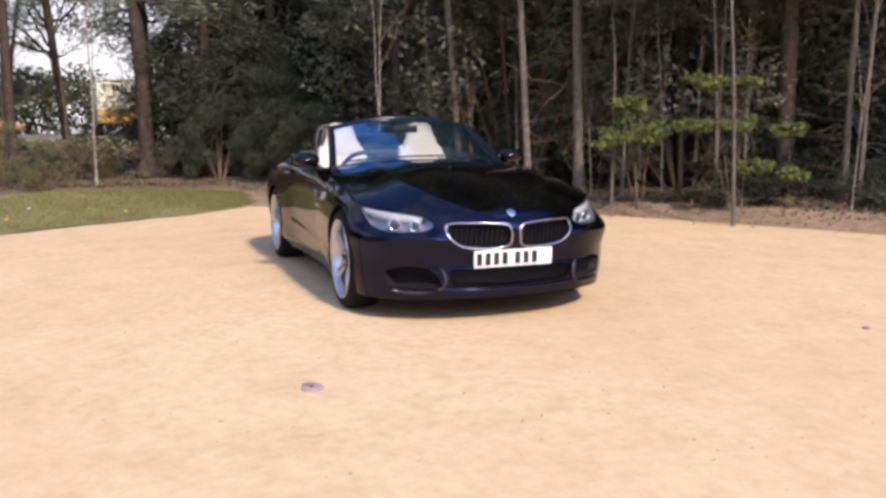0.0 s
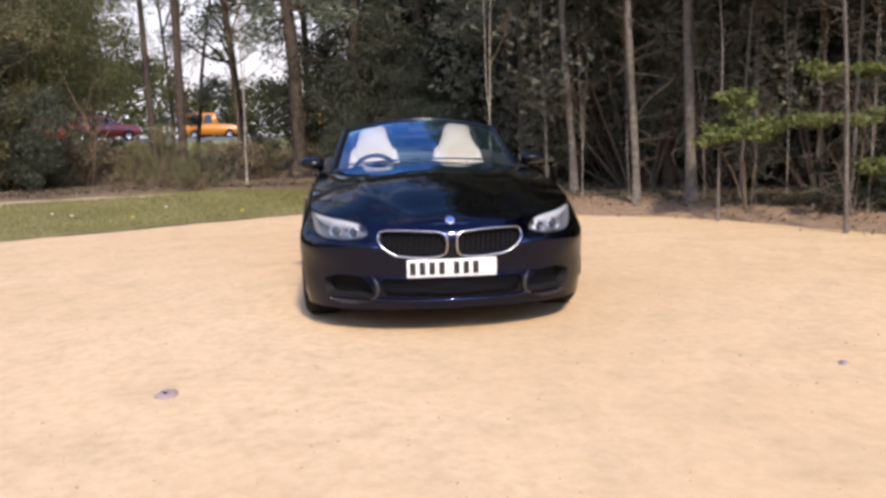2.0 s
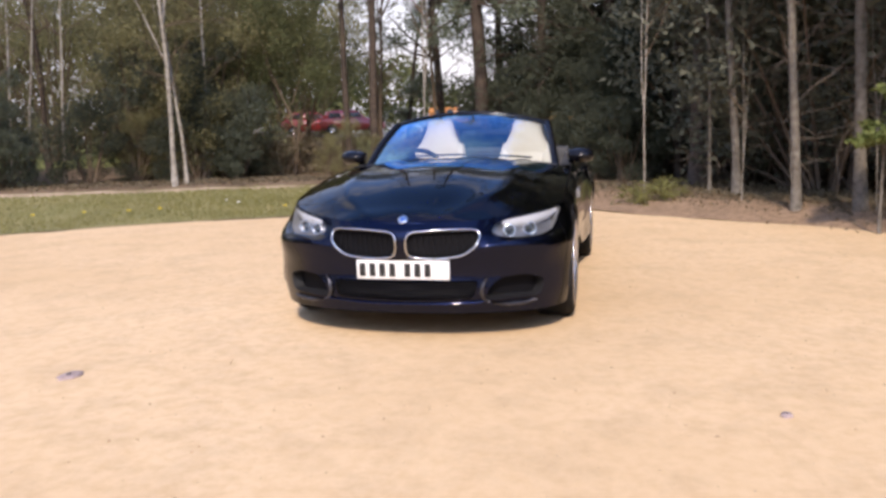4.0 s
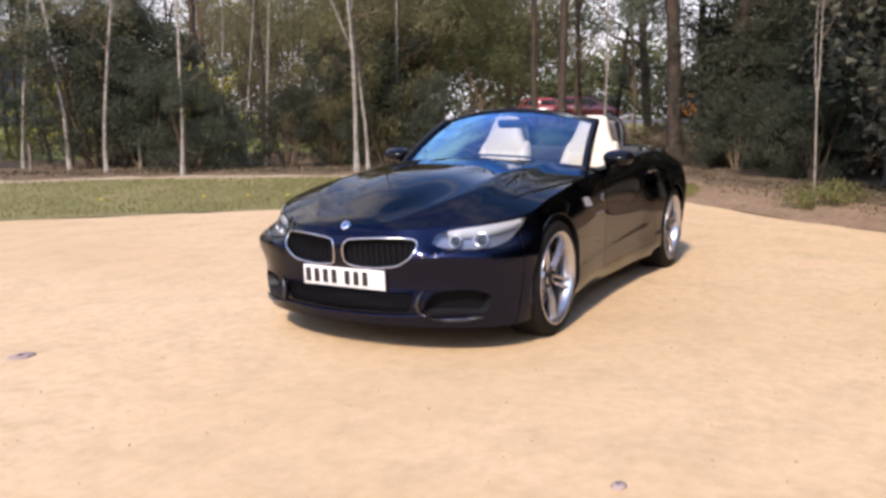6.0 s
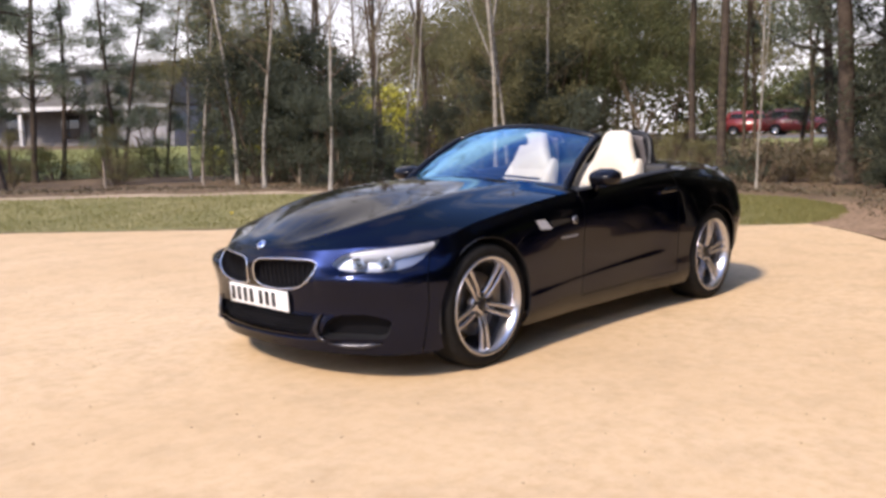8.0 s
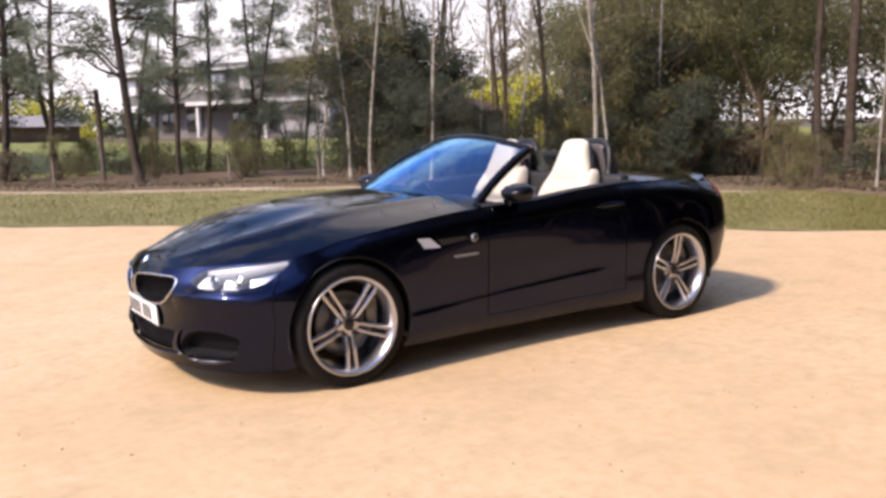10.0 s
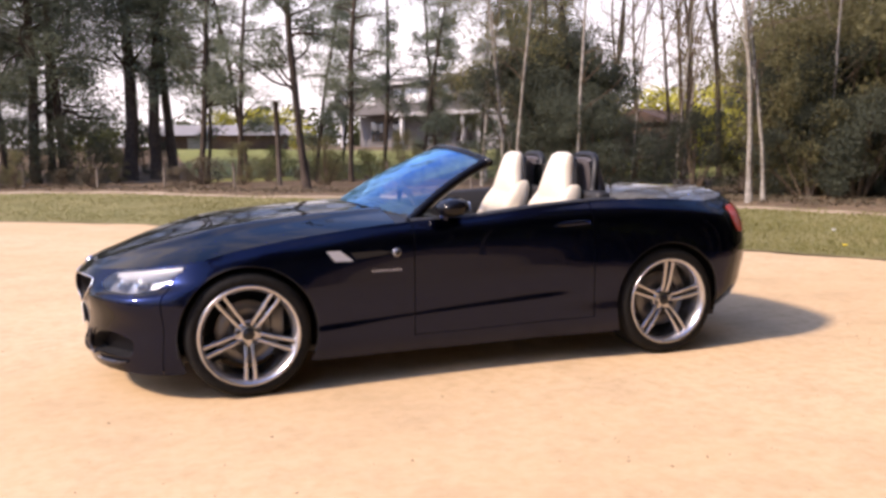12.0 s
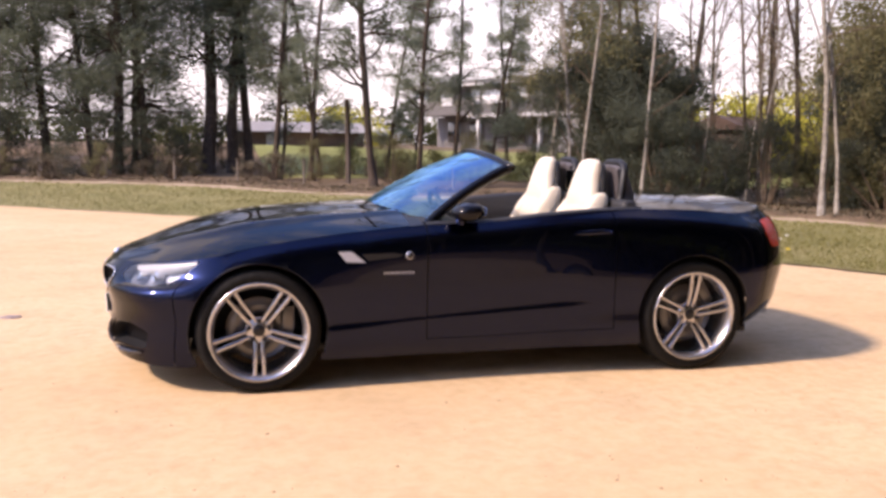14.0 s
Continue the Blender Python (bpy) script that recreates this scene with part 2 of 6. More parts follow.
def part(name, shape, mat, parent=None, label="", smooth=True):
    """Links a Geo, a bmesh or a mesh as one object under a thing or a part."""
    if isinstance(shape, Geo):
        me = shape.mesh(name, smooth)
    elif isinstance(shape, bmesh.types.BMesh):
        me = bpy.data.meshes.new(name)
        bmesh.ops.recalc_face_normals(shape, faces=shape.faces)
        shape.to_mesh(me)
        shape.free()
        if smooth:
            me.shade_smooth()
    else:
        me = shape
    if mat and not me.materials:
        me.materials.append(mat)
    ob = new(name, me)
    ob.parent = parent
    if label:
        ob["label"] = label
    return ob


def outward(geo, middle):
    """Turns every face to look away from a middle point."""
    v = np.concatenate(geo.v)
    for k, f in enumerate(geo.f):
        a, b, c = v[f[0]], v[f[1]], v[f[2]]
        if np.cross(b - a, c - a) @ (a - np.asarray(middle)) < 0:
            geo.f[k] = tuple(f)[::-1]
    return geo


def thing(name, label, category, group="", at=(0, 0, 0)):
    ob = new(name)
    ob.empty_display_size = 0.2
    ob.location = at
    return tagged(ob, label, category, group)


def box(size, at=(0, 0, 0), bevel=0.0, turn=None, segments=2):
    bm = bmesh.new()
    bmesh.ops.create_cube(bm, size=1.0)
    bmesh.ops.scale(bm, vec=size, verts=bm.verts)
    if bevel:
        bmesh.ops.bevel(bm, geom=list(bm.edges), offset=bevel, segments=segments, affect="EDGES", profile=0.5)
    if turn is not None:
        bmesh.ops.transform(bm, matrix=turn, verts=bm.verts)
    bmesh.ops.translate(bm, vec=at, verts=bm.verts)
    return bm


def grid_faces(nu, nv, closed_u=False, closed_v=False):
    fs = []
    for i in range(nu if closed_u else nu - 1):
        for j in range(nv if closed_v else nv - 1):
            a, b = (i + 1) % nu, (j + 1) % nv
            fs.append((i * nv + j, a * nv + j, a * nv + b, i * nv + b))
    return fs


def tube(geo, path, radii, sides=8, cap=True):
    """A tapered tube along a path."""
    path = np.asarray(path, float)
    radii = np.broadcast_to(np.asarray(radii, float), (len(path),))
    tang = np.gradient(path, axis=0)
    tang /= np.linalg.norm(tang, axis=1, keepdims=True) + 1e-9
    ref = np.array([0.0, 0.0, 1.0]) if abs(tang[:, 2]).mean() < 0.8 else np.array([1.0, 0.0, 0.0])
    s = np.cross(tang, ref)
    s /= np.linalg.norm(s, axis=1, keepdims=True) + 1e-9
    t = np.cross(tang, s)
    a = np.arange(sides) * 2 * np.pi / sides
    ring = path[:, None] + radii[:, None, None] * (np.cos(a)[None, :, None] * s[:, None] + np.sin(a)[None, :, None] * t[:, None])
    faces = grid_faces(len(path), sides, closed_v=True)
    if cap:
        faces += [tuple(range(sides))[::-1], tuple((len(path) - 1) * sides + k for k in range(sides))]
    geo.add(ring.reshape(-1, 3), faces)
    return geo


def revolve(profile, sides=48, axis_y=True):
    """A surface of revolution about the y axis from (radius, y) pairs."""
    p = np.asarray(profile, float)
    a = np.arange(sides) * 2 * np.pi / sides
    v = np.stack([p[:, 0][:, None] * np.cos(a), np.repeat(p[:, 1][:, None], sides, 1), p[:, 0][:, None] * np.sin(a)], -1)
    return Geo().add(v.reshape(-1, 3), grid_faces(len(p), sides, closed_v=True))


def curve_through(knots, values, q):
    """A smooth curve through values at knots (cubic, with finite-difference slopes)."""
    k, val, q = np.asarray(knots, float), np.asarray(values, float), np.asarray(q, float)
    flat = val.ndim == 1
    if flat:
        val = val[:, None]
    slope = np.gradient(val, k, axis=0)
    i = np.clip(np.searchsorted(k, q, side="right") - 1, 0, len(k) - 2)
    h = (k[i + 1] - k[i])
    t = (q - k[i]) / h
    t1, h1 = t[..., None], h[..., None]
    out = ((2 * t1**3 - 3 * t1**2 + 1) * val[i] + (t1**3 - 2 * t1**2 + t1) * h1 * slope[i]
           + (-2 * t1**3 + 3 * t1**2) * val[i + 1] + (t1**3 - t1**2) * h1 * slope[i + 1])
    return out[..., 0] if flat else out


def inside_polygon(poly, p):
    """Signed distance of points to a polygon, minus inside."""
    poly, p = np.asarray(poly, float), np.asarray(p, float)
    d, odd = np.full(len(p), 1e9), np.zeros(len(p), bool)
    for a, b in zip(poly, np.roll(poly, -1, axis=0)):
        e, w = b - a, p - a
        c = w - e * np.clip((w @ e) / (e @ e), 0, 1)[:, None]
        d = np.minimum(d, np.hypot(c[:, 0], c[:, 1]))
        cross = ((a[1] > p[:, 1]) != (b[1] > p[:, 1])) & (p[:, 0] < (b[0] - a[0]) * (p[:, 1] - a[1]) / (b[1] - a[1] + 1e-12) + a[0])
        odd ^= cross
    return np.where(odd, -d, d)


def rounded(poly, r, n=4):
    """A polygon with its corners rounded off."""
    poly, out = np.asarray(poly, float), []
    for a, b, c in zip(np.roll(poly, 1, axis=0), poly, np.roll(poly, -1, axis=0)):
        u, w = (a - b), (c - b)
        lu, lw = np.linalg.norm(u), np.linalg.norm(w)
        p, q = b + u / lu * min(r, lu * 0.45), b + w / lw * min(r, lw * 0.45)
        for t in np.linspace(0, 1, n):
            out.append((1 - t) ** 2 * p + 2 * t * (1 - t) * b + t * t * q)
    return np.array(out)


# ---- the ground ----
FAR_EDGE = [(14, -26), (6.2, -20.2), (0.6, -17.4), (-1.9, -14.2), (-4.6, -12.2), (-7.3, -9.6), (-8.7, -7.2), (-9.7, -5.4),
            (-10.5, -3.2), (-10.15, -1.6), (-9.0, -0.4)]
NEAR_EDGE = [(14, -20), (4.4, -12.6), (1.0, -10.1), (-0.8, -8.5), (-2.9, -6.4), (-4.5, -5.0), (-5.6, -3.5), (-6.5, -2.2),
             (-7.3, -1.0), (-7.95, -0.45), (-8.6, -0.1)]
WOOD_EDGE = [(-8.0, 0.55), (-7.0, 1.6), (-5.95, 2.65), (-4.9, 3.7), (-3.7, 4.55), (-1.9, 5.4), (0.4, 6.9), (3.4, 8.6), (9, 11), (18, 9), (22, -4),
             (21, -18)]
CLEARING = np.array(FAR_EDGE + WOOD_EDGE, float)


def soft(x):
    x = np.clip(x, 0, 1)
    return x * x * (3 - 2 * x)


def ripple(x, y, scale, seed=0.0):
    return np.sin(x * scale + 1.7 * np.sin(y * scale * 0.7 + seed)) * np.cos(y * scale * 1.13 + seed * 2 + 0.6 * np.sin(x * scale))


def wood_floor(x, y):
    """Height of the ground outside the clearing: a low bank, then a gentle rise away from it."""
    x, y = np.atleast_1d(np.asarray(x, float)), np.atleast_1d(np.asarray(y, float))
    d = inside_polygon(CLEARING, np.stack([x, y], -1))
    z = -0.05 + 0.25 * soft((d + 0.25) / 0.9) + 0.02 * ripple(x, y, 1.9) * soft(d / 1.0)
    far = soft((-x - 14) / 22) * soft((6 - y) / 8) + soft((-y - 22) / 12)
    return z + 0.8 * np.clip(far, 0, 1) * soft((d - 2) / 10) + 0.10 * ripple(x, y, 0.21, 1.0) * soft((d - 4) / 8)


def at_ground(x, y):
    return float(wood_floor(x, y)[0])


def build_ground():
    # fine near the clearing, coarse towards the horizon
    def axis(lo, hi):
        fine = np.arange(lo, hi, 0.42)
        step, pos, neg, a, b = 0.8, [], [], hi, lo
        while a < 1500:
            pos.append(a)
            neg.append(b)
            a, b, step = a + step, b - step, step * 1.22
        return np.concatenate([np.array(neg[1:])[::-1], fine, np.array(pos)])
    xs, ys = axis(-24, 24), axis(-30, 14)
    gx, gy = np.meshgrid(xs, ys, indexing="ij")
    z = wood_floor(gx.ravel(), gy.ravel())
    g = Geo().add(np.stack([gx.ravel(), gy.ravel(), z], -1), grid_faces(len(xs), len(ys)))
    tagged(part("ground", g, LITTER), "brown woodland floor strewn with dead leaves", "ground", kind="structure")

    # the gravel yard, cut to the clearing's inner edge
    rim = np.array(NEAR_EDGE + WOOD_EDGE, float)
    rim = np.concatenate([[a + (b - a) * t for t in np.linspace(0, 1, 14, endpoint=False)] for a, b in zip(rim, np.roll(rim, -1, axis=0))])
    push = 0.10 * ripple(rim[:, 0], rim[:, 1], 2.3) + 0.05 * ripple(rim[:, 0], rim[:, 1], 6.1, 2.0)
    mid = np.array([3.0, -3.0])
    out = rim - mid
    rim = rim + out / np.linalg.norm(out, axis=1, keepdims=True) * push[:, None]
    rings = [mid + (rim - mid) * k for k in np.linspace(0.02, 1, 60) ** 0.8]
    v = np.concatenate([np.column_stack([r, 0.006 * ripple(r[:, 0], r[:, 1], 1.3) * np.clip(np.hypot(r[:, 0] - 1, r[:, 1]) / 6 - 0.6, 0, 1)]) for r in rings])
    g = Geo().add(v, grid_faces(len(rings), len(rim), closed_v=True) + [tuple(range(len(rim)))])
    tagged(part("gravel_yard", g, GRAVEL), "pale sandy compacted gravel of the parking yard", "gravel", kind="structure")

    # the grass verge between the gravel and the trees
    def fine(line, n):
        line = np.asarray(line, float)
        k = np.concatenate([[0], np.cumsum(np.linalg.norm(np.diff(line, axis=0), axis=1))])
        return curve_through(k / k[-1], line, np.linspace(0, 1, n))
    a, b = fine(NEAR_EDGE, 220), fine(FAR_EDGE, 220)
    rows = []
    for k in np.linspace(0, 1, 16):
        p = a + (b - a) * k
        if k == 0:
            p = p + np.stack([ripple(p[:, 0], p[:, 1], 4.0), ripple(p[:, 1], p[:, 0], 4.6)], -1) * 0.05
        z = 0.012 + 0.14 * k**1.3 + 0.012 * ripple(p[:, 0], p[:, 1], 1.7) * (k > 0)
        rows.append(np.column_stack([p, z if k else np.full(len(p), 0.007)]))
    g = Geo().add(np.concatenate(rows), grid_faces(16, 220))
    tagged(part("grass_verge", g, GRASS), "short worn grass verge sloping up from the gravel", "grass", kind="structure")
    edge = []
    fade = (1 - 0.75 * soft((np.linspace(0, 1, 220) - 0.84) / 0.16))
    for k, h in ((0.0, 0.08), (0.25, 0.165), (0.6, 0.18), (1.0, 0.06), (1.1, -0.1)):
        nrm = np.gradient(b, axis=0)
        nrm = np.stack([nrm[:, 1], -nrm[:, 0]], -1) / np.linalg.norm(nrm, axis=1, keepdims=True)
        p = b + nrm * (k - 0.25) * 0.75 * (1 + 0.25 * ripple(b[:, 0], b[:, 1], 1.1))[:, None]
        edge.append(np.column_stack([p, h * fade + 0.015 * ripple(p[:, 0], p[:, 1], 3.0) * fade]))
    g = Geo().add(np.concatenate(edge), grid_faces(5, 220))
    tagged(part("dirt_edge", g, BARE), "pale dry dirt edge along the trees", "dirt", kind="structure")
    c = fine([(-9.7, -1.0), (-8.9, -0.3)] + WOOD_EDGE[:9], 190)
    wide = 1 + 0.9 * (1 - soft((np.linspace(0, 1, 190) - 0.16) / 0.14))
    edge = []
    for k, h in ((0.0, 0.004), (0.3, 0.05), (0.7, 0.14), (1.0, 0.16)):
        nrm = np.gradient(c, axis=0)
        nrm = np.stack([nrm[:, 1], -nrm[:, 0]], -1) / np.linalg.norm(nrm, axis=1, keepdims=True)
        p = c - nrm * ((k - 0.45) * 0.8 * (wide if k < 0.45 else 1.0) * (1 + 0.2 * ripple(c[:, 0], c[:, 1], 1.4)))[:, None]
        edge.append(np.column_stack([p, h + 0.012 * ripple(p[:, 0], p[:, 1], 3.3)]))
    g = Geo().add(np.concatenate(edge), grid_faces(4, 190))
    tagged(part("dirt_bank", g, BANK), "low bank of dry earth at the wood's edge", "dirt", kind="structure")


build_ground()


# ---- the roadster ----
# Belts round the body from the front centre along the side to the rear centre, from the sill up to the shoulder.
BELTS = [
    [(0.790, 0, 0.150), (0.764, 0.3, 0.150), (0.664, 0.556, 0.146), (0.540, 0.715, 0.142), (0.390, .815, .145), (0, .84, .165), (-.38, .83, .155), (-.89, .795, .15),
     (-1.25, .795, .15), (-1.66, .805, .155), (-2.08, .84, .16), (-2.5, .86, .18), (-2.93, .80, .27), (-3.20, .50, .29), (-3.26, 0, .29)],
    [(0.818, 0, 0.245), (0.790, 0.3, 0.245), (0.690, 0.568, 0.24), (0.545, 0.73, 0.235), (0.39, .835, .235), (0, .868, .235), (-.38, .862, .225), (-.89, .829, .215),
     (-1.25, .827, .215), (-1.66, .838, .225), (-2.08, .878, .235), (-2.5, .89, .25), (-2.96, .83, .335), (-3.25, .52, .35), (-3.31, 0, .35)],
    [(0.790, 0, 0.36), (0.780, 0.3, 0.36), (0.682, 0.58, 0.36), (0.538, 0.745, 0.36), (0.38, .850, .36), (0, .880, .36), (-.38, .868, .35), (-.89, .845, .345),
     (-1.25, .843, .35), (-1.66, .851, .36), (-2.08, .880, .37), (-2.5, .90, .38), (-2.98, .845, .44), (-3.28, .53, .46), (-3.345, 0, .46)],
    [(0.844, 0, 0.505), (0.800, 0.3, 0.505), (0.695, 0.59, 0.514), (0.56, 0.765, 0.518), (0.384, .852, .535), (0, .878, .57), (-.38, .872, .565), (-.89, .850, .575),
     (-1.25, .848, .58), (-1.66, .857, .60), (-2.08, .885, .625), (-2.5, .897, .64), (-2.98, .862, .645), (-3.29, .55, .635), (-3.36, 0, .62)],
    [(0.838, 0, 0.585), (0.788, 0.3, 0.588), (0.640, 0.545, 0.566), (0.49, 0.713, 0.574), (0.332, .812, .606), (0, .858, .695), (-.38, .858, .735), (-.89, .846, .775),
     (-1.25, .843, .795), (-1.66, .847, .825), (-2.08, .862, .845), (-2.5, .862, .840), (-2.95, .818, .81), (-3.21, .57, .825), (-3.275, 0, .83)],
    [(0.796, 0, 0.635), (0.750, 0.3, 0.641), (0.612, 0.505, 0.654), (0.475, 0.665, 0.67), (0.302, .782, .692), (0, .815, .757), (-.38, .812, .812), (-.89, .795, .860),
     (-1.25, .79, .872), (-1.66, .79, .912), (-2.08, .785, .935), (-2.5, .765, .930), (-2.86, .725, .905), (-3.09, .57, .935), (-3.15, 0, .955)],
]
BELT = np.array(BELTS, float)
BELT[..., 0] += 0.030 * soft((-BELT[..., 0] - 0.9) / 1.5)  # the tail drawn in to the short wheelbase
REAR_AXLE = -2.466
_mir = np.array([1, -1, 1])
BELT_W = np.concatenate([BELT[:, 1:2] * _mir, BELT, BELT[:, -2:-1] * _mir], axis=1)
_step = np.linalg.norm(np.diff(BELT_W[3], axis=0), axis=1)
U_KNOT = np.concatenate([[0], np.cumsum(_step)]) - _step[0]
V_KNOT = np.array([0.0, 0.10, 0.27, 0.58, 0.80, 1.0])
U_OF = U_KNOT[1:-1]


def belt(u, v):
    """The body's side at u (metres from the front centre, 0 to U_OF[-1]) and v (0 sill, 1 shoulder)."""
    u, v = np.broadcast_arrays(np.asarray(u, float), np.asarray(v, float))
    shape, u, v = u.shape, u.ravel(), v.ravel()
    lines = np.stack([curve_through(U_KNOT, BELT_W[k], u) for k in range(6)])
    slope = np.gradient(lines, V_KNOT, axis=0)
    i = np.clip(np.searchsorted(V_KNOT, v, side="right") - 1, 0, 4)
    n = np.arange(len(u))
    h = (V_KNOT[i + 1] - V_KNOT[i])[:, None]
    t = ((v - V_KNOT[i]) / h[:, 0])[:, None]
    p = ((2 * t**3 - 3 * t**2 + 1) * lines[i, n] + (t**3 - 2 * t**2 + t) * h * slope[i, n]
         + (-2 * t**3 + 3 * t**2) * lines[i + 1, n] + (t**3 - t**2) * h * slope[i + 1, n])
    # a hollow over the rising crease low on the doors
    s = np.clip(p[:, 2] - 0.315 - 0.06 * (-p[:, 0] - 0.3), 0, None) / 0.05
    p[:, 1] -= 0.006 * s * np.exp(1 - s) * soft((-p[:, 0] - 0.2) / 0.25) * soft((p[:, 0] + 1.95) / 0.3)
    return p.reshape(*shape, 3)


def belt_out(u, v):
    """Outward normals of belt()."""
    e = 1e-3
    du, dv = belt(u + e, v) - belt(u - e, v), belt(u, np.clip(v + e, 0, 1)) - belt(u, np.clip(v - e, 0, 1))
    n = np.cross(dv, du)
    n /= np.linalg.norm(n, axis=-1, keepdims=True) + 1e-12
    c = belt(u, v) - np.array([-1.2, 0, 0.45])
    sign = np.where((n * c * np.array([0.3, 1, 0.3])).sum(-1) < 0, -1.0, 1.0)
    return n * sign[..., None]


def u_at_x(x, v=1.0):
    u = np.linspace(0, U_OF[-1], 1500)
    px = belt(u, np.full_like(u, v))[:, 0]
    return float(np.interp(-x, -px, u))


def panel(u0, u1, nu, v0, v1, nv, cuts=(), lift=0.0, keep=None):
    """A piece of the body's side; cuts are signed distances of (u, v, points), minus inside, which are cut away cleanly."""
    uu, vv = np.meshgrid(np.linspace(u0, u1, nu), np.linspace(v0, v1, nv), indexing="ij")
    uu, vv = uu.ravel(), vv.ravel()
    faces = np.array(grid_faces(nu, nv))
    for cut in cuts:
        d = cut(uu, vv, belt(uu, vv))
        gone = d[faces].mean(1) < 0
        edge = np.intersect1d(np.unique(faces[gone]), np.unique(faces[~gone])) if gone.any() else []
        faces = faces[~gone]
        if len(edge):
            eu, ev = uu[edge].copy(), vv[edge].copy()
            for _ in range(4):
                f = cut(eu, ev, belt(eu, ev))
                fu = (cut(eu + 1e-4, ev, belt(eu + 1e-4, ev)) - f) / 1e-4
                fv = (cut(eu, ev + 1e-4, belt(eu, ev + 1e-4)) - f) / 1e-4
                # step in metres: v spans about 0.7 m
                w = fu**2 + (fv / 0.7) ** 2 + 1e-9
                eu, ev = np.clip(eu - f * fu / w, u0, u1), np.clip(ev - f * fv / 0.49 / w, v0, v1)
            uu[edge], vv[edge] = eu, ev
    p = belt(uu, vv)
    if lift:
        p = p + belt_out(uu, vv) * lift
    return p, faces


def two_sided(p, faces, flip=True):
    """Both halves of a symmetric piece in one mesh."""
    g = Geo().add(p, [tuple(f) for f in faces]).add(p * _mir, [tuple(f)[::-1] for f in faces])
    return g


def as_bmesh(geo, weld=0.0, inward=0.0):
    bm = bmesh.new()
    me = geo.mesh("tmp", False)
    bm.from_mesh(me)
    bpy.data.meshes.remove(me)
    if weld:
        bmesh.ops.remove_doubles(bm, verts=bm.verts, dist=weld)
    loose = [v for v in bm.verts if not v.link_faces]
    bmesh.ops.delete(bm, geom=loose, context="VERTS")
    return bm


ARCH = 0.352


def arch_cut(wx):
    def cut(u, v, p):
        return np.hypot(p[:, 0] - wx, p[:, 2] - 0.325) - ARCH + 10.0 * (np.abs(p[:, 0] - wx) > 0.6)
    return cut


def front_cut(poly):
    """Cuts a shape given in (y, z) out of the front."""
    def cut(u, v, p):
        return inside_polygon(poly, np.stack([np.abs(p[:, 1]), p[:, 2]], -1)) + 10.0 * (p[:, 0] < 0.45)
    return cut


def uv_cut(poly):
    def cut(u, v, p):
        return inside_polygon(np.asarray(poly) * [1, 0.7], np.stack([u, v * 0.7], -1))
    return cut


KIDNEY = rounded([(0.026, 0.590), (0.028, 0.462), (0.16, 0.448), (0.32, 0.463), (0.390, 0.512), (0.412, 0.562), (0.392, 0.602), (0.22, 0.604)], 0.05, 6)
LOWER_INTAKE = rounded([(-0.05, 0.330), (-0.05, 0.226), (0.375, 0.234), (0.405, 0.330)], 0.03)
SIDE_INTAKE = rounded([(0.436, 0.226), (0.458, 0.300), (0.515, 0.344), (0.640, 0.352), (0.735, 0.318), (0.712, 0.226)], 0.03)
U_FENDER = u_at_x(0.345, 0.9)
HEADLIGHT = rounded([(0.500, 0.82), (0.59, 0.74), (0.78, 0.725), (0.925, 0.78), (1.075, 0.985), (0.86, 0.988), (0.68, 0.985), (0.555, 0.94)], 0.05)


def offset_polygon(poly, d):
    poly = np.asarray(poly, float)
    t = np.roll(poly, -1, axis=0) - np.roll(poly, 1, axis=0)
    n = np.stack([t[:, 1], -t[:, 0]], -1) / (np.linalg.norm(t, axis=1, keepdims=True) + 1e-9)
    if inside_polygon(poly, (poly + n * 0.002)).mean() < 0:
        n = -n
    return poly + n * d


def u_of_front(y, z):
    """The u, v at which the front of the body has a given y and z."""
    u, v = y.copy(), np.clip((z - 0.185) / 0.46, 0.02, 0.98)
    for _ in range(12):
        p = belt(u, v)
        pu, pv = (belt(u + 1e-4, v) - p) / 1e-4, (belt(u, v + 1e-4) - p) / 1e-4
        ry, rz = y - p[:, 1], z - p[:, 2]
        det = pu[:, 1] * pv[:, 2] - pv[:, 1] * pu[:, 2] + 1e-9
        u = u + (ry * pv[:, 2] - rz * pv[:, 1]) / det
        v = np.clip(v + (pu[:, 1] * rz - pu[:, 2] * ry) / det, 0.0, 0.999)
    return u, v


def on_front(poly, lift=0.0, side=1):
    u, v = u_of_front(np.array(poly)[:, 0], np.array(poly)[:, 1])
    p = belt(u, v) + belt_out(u, v) * lift
    return p * np.array([1, side, 1])


def ring_tube(points, r, sides=8, flat=1.0):
    """A closed tube round a loop of points."""
    p = np.asarray(points, float)
    tang = np.roll(p, -1, axis=0) - np.roll(p, 1, axis=0)
    tang /= np.linalg.norm(tang, axis=1, keepdims=True) + 1e-9
    s = np.cross(tang, np.array([1.0, 0, 0.2]))
    s /= np.linalg.norm(s, axis=1, keepdims=True) + 1e-9
    t = np.cross(tang, s)
    a = np.arange(sides) * 2 * np.pi / sides
    v = p[:, None] + r * (np.cos(a)[None, :, None] * s[:, None] + flat * np.sin(a)[None, :, None] * t[:, None])
    return Geo().add(v.reshape(-1, 3), grid_faces(len(p), sides, closed_u=True, closed_v=True))


def hood_height(x):
    return curve_through([-0.95, -0.8, -0.587, -0.175, 0.157, 0.405, 0.62, 0.74, 0.815], [0.935, 0.935, 0.930, 0.912, 0.872, 0.806, 0.722, 0.674, 0.630], x)


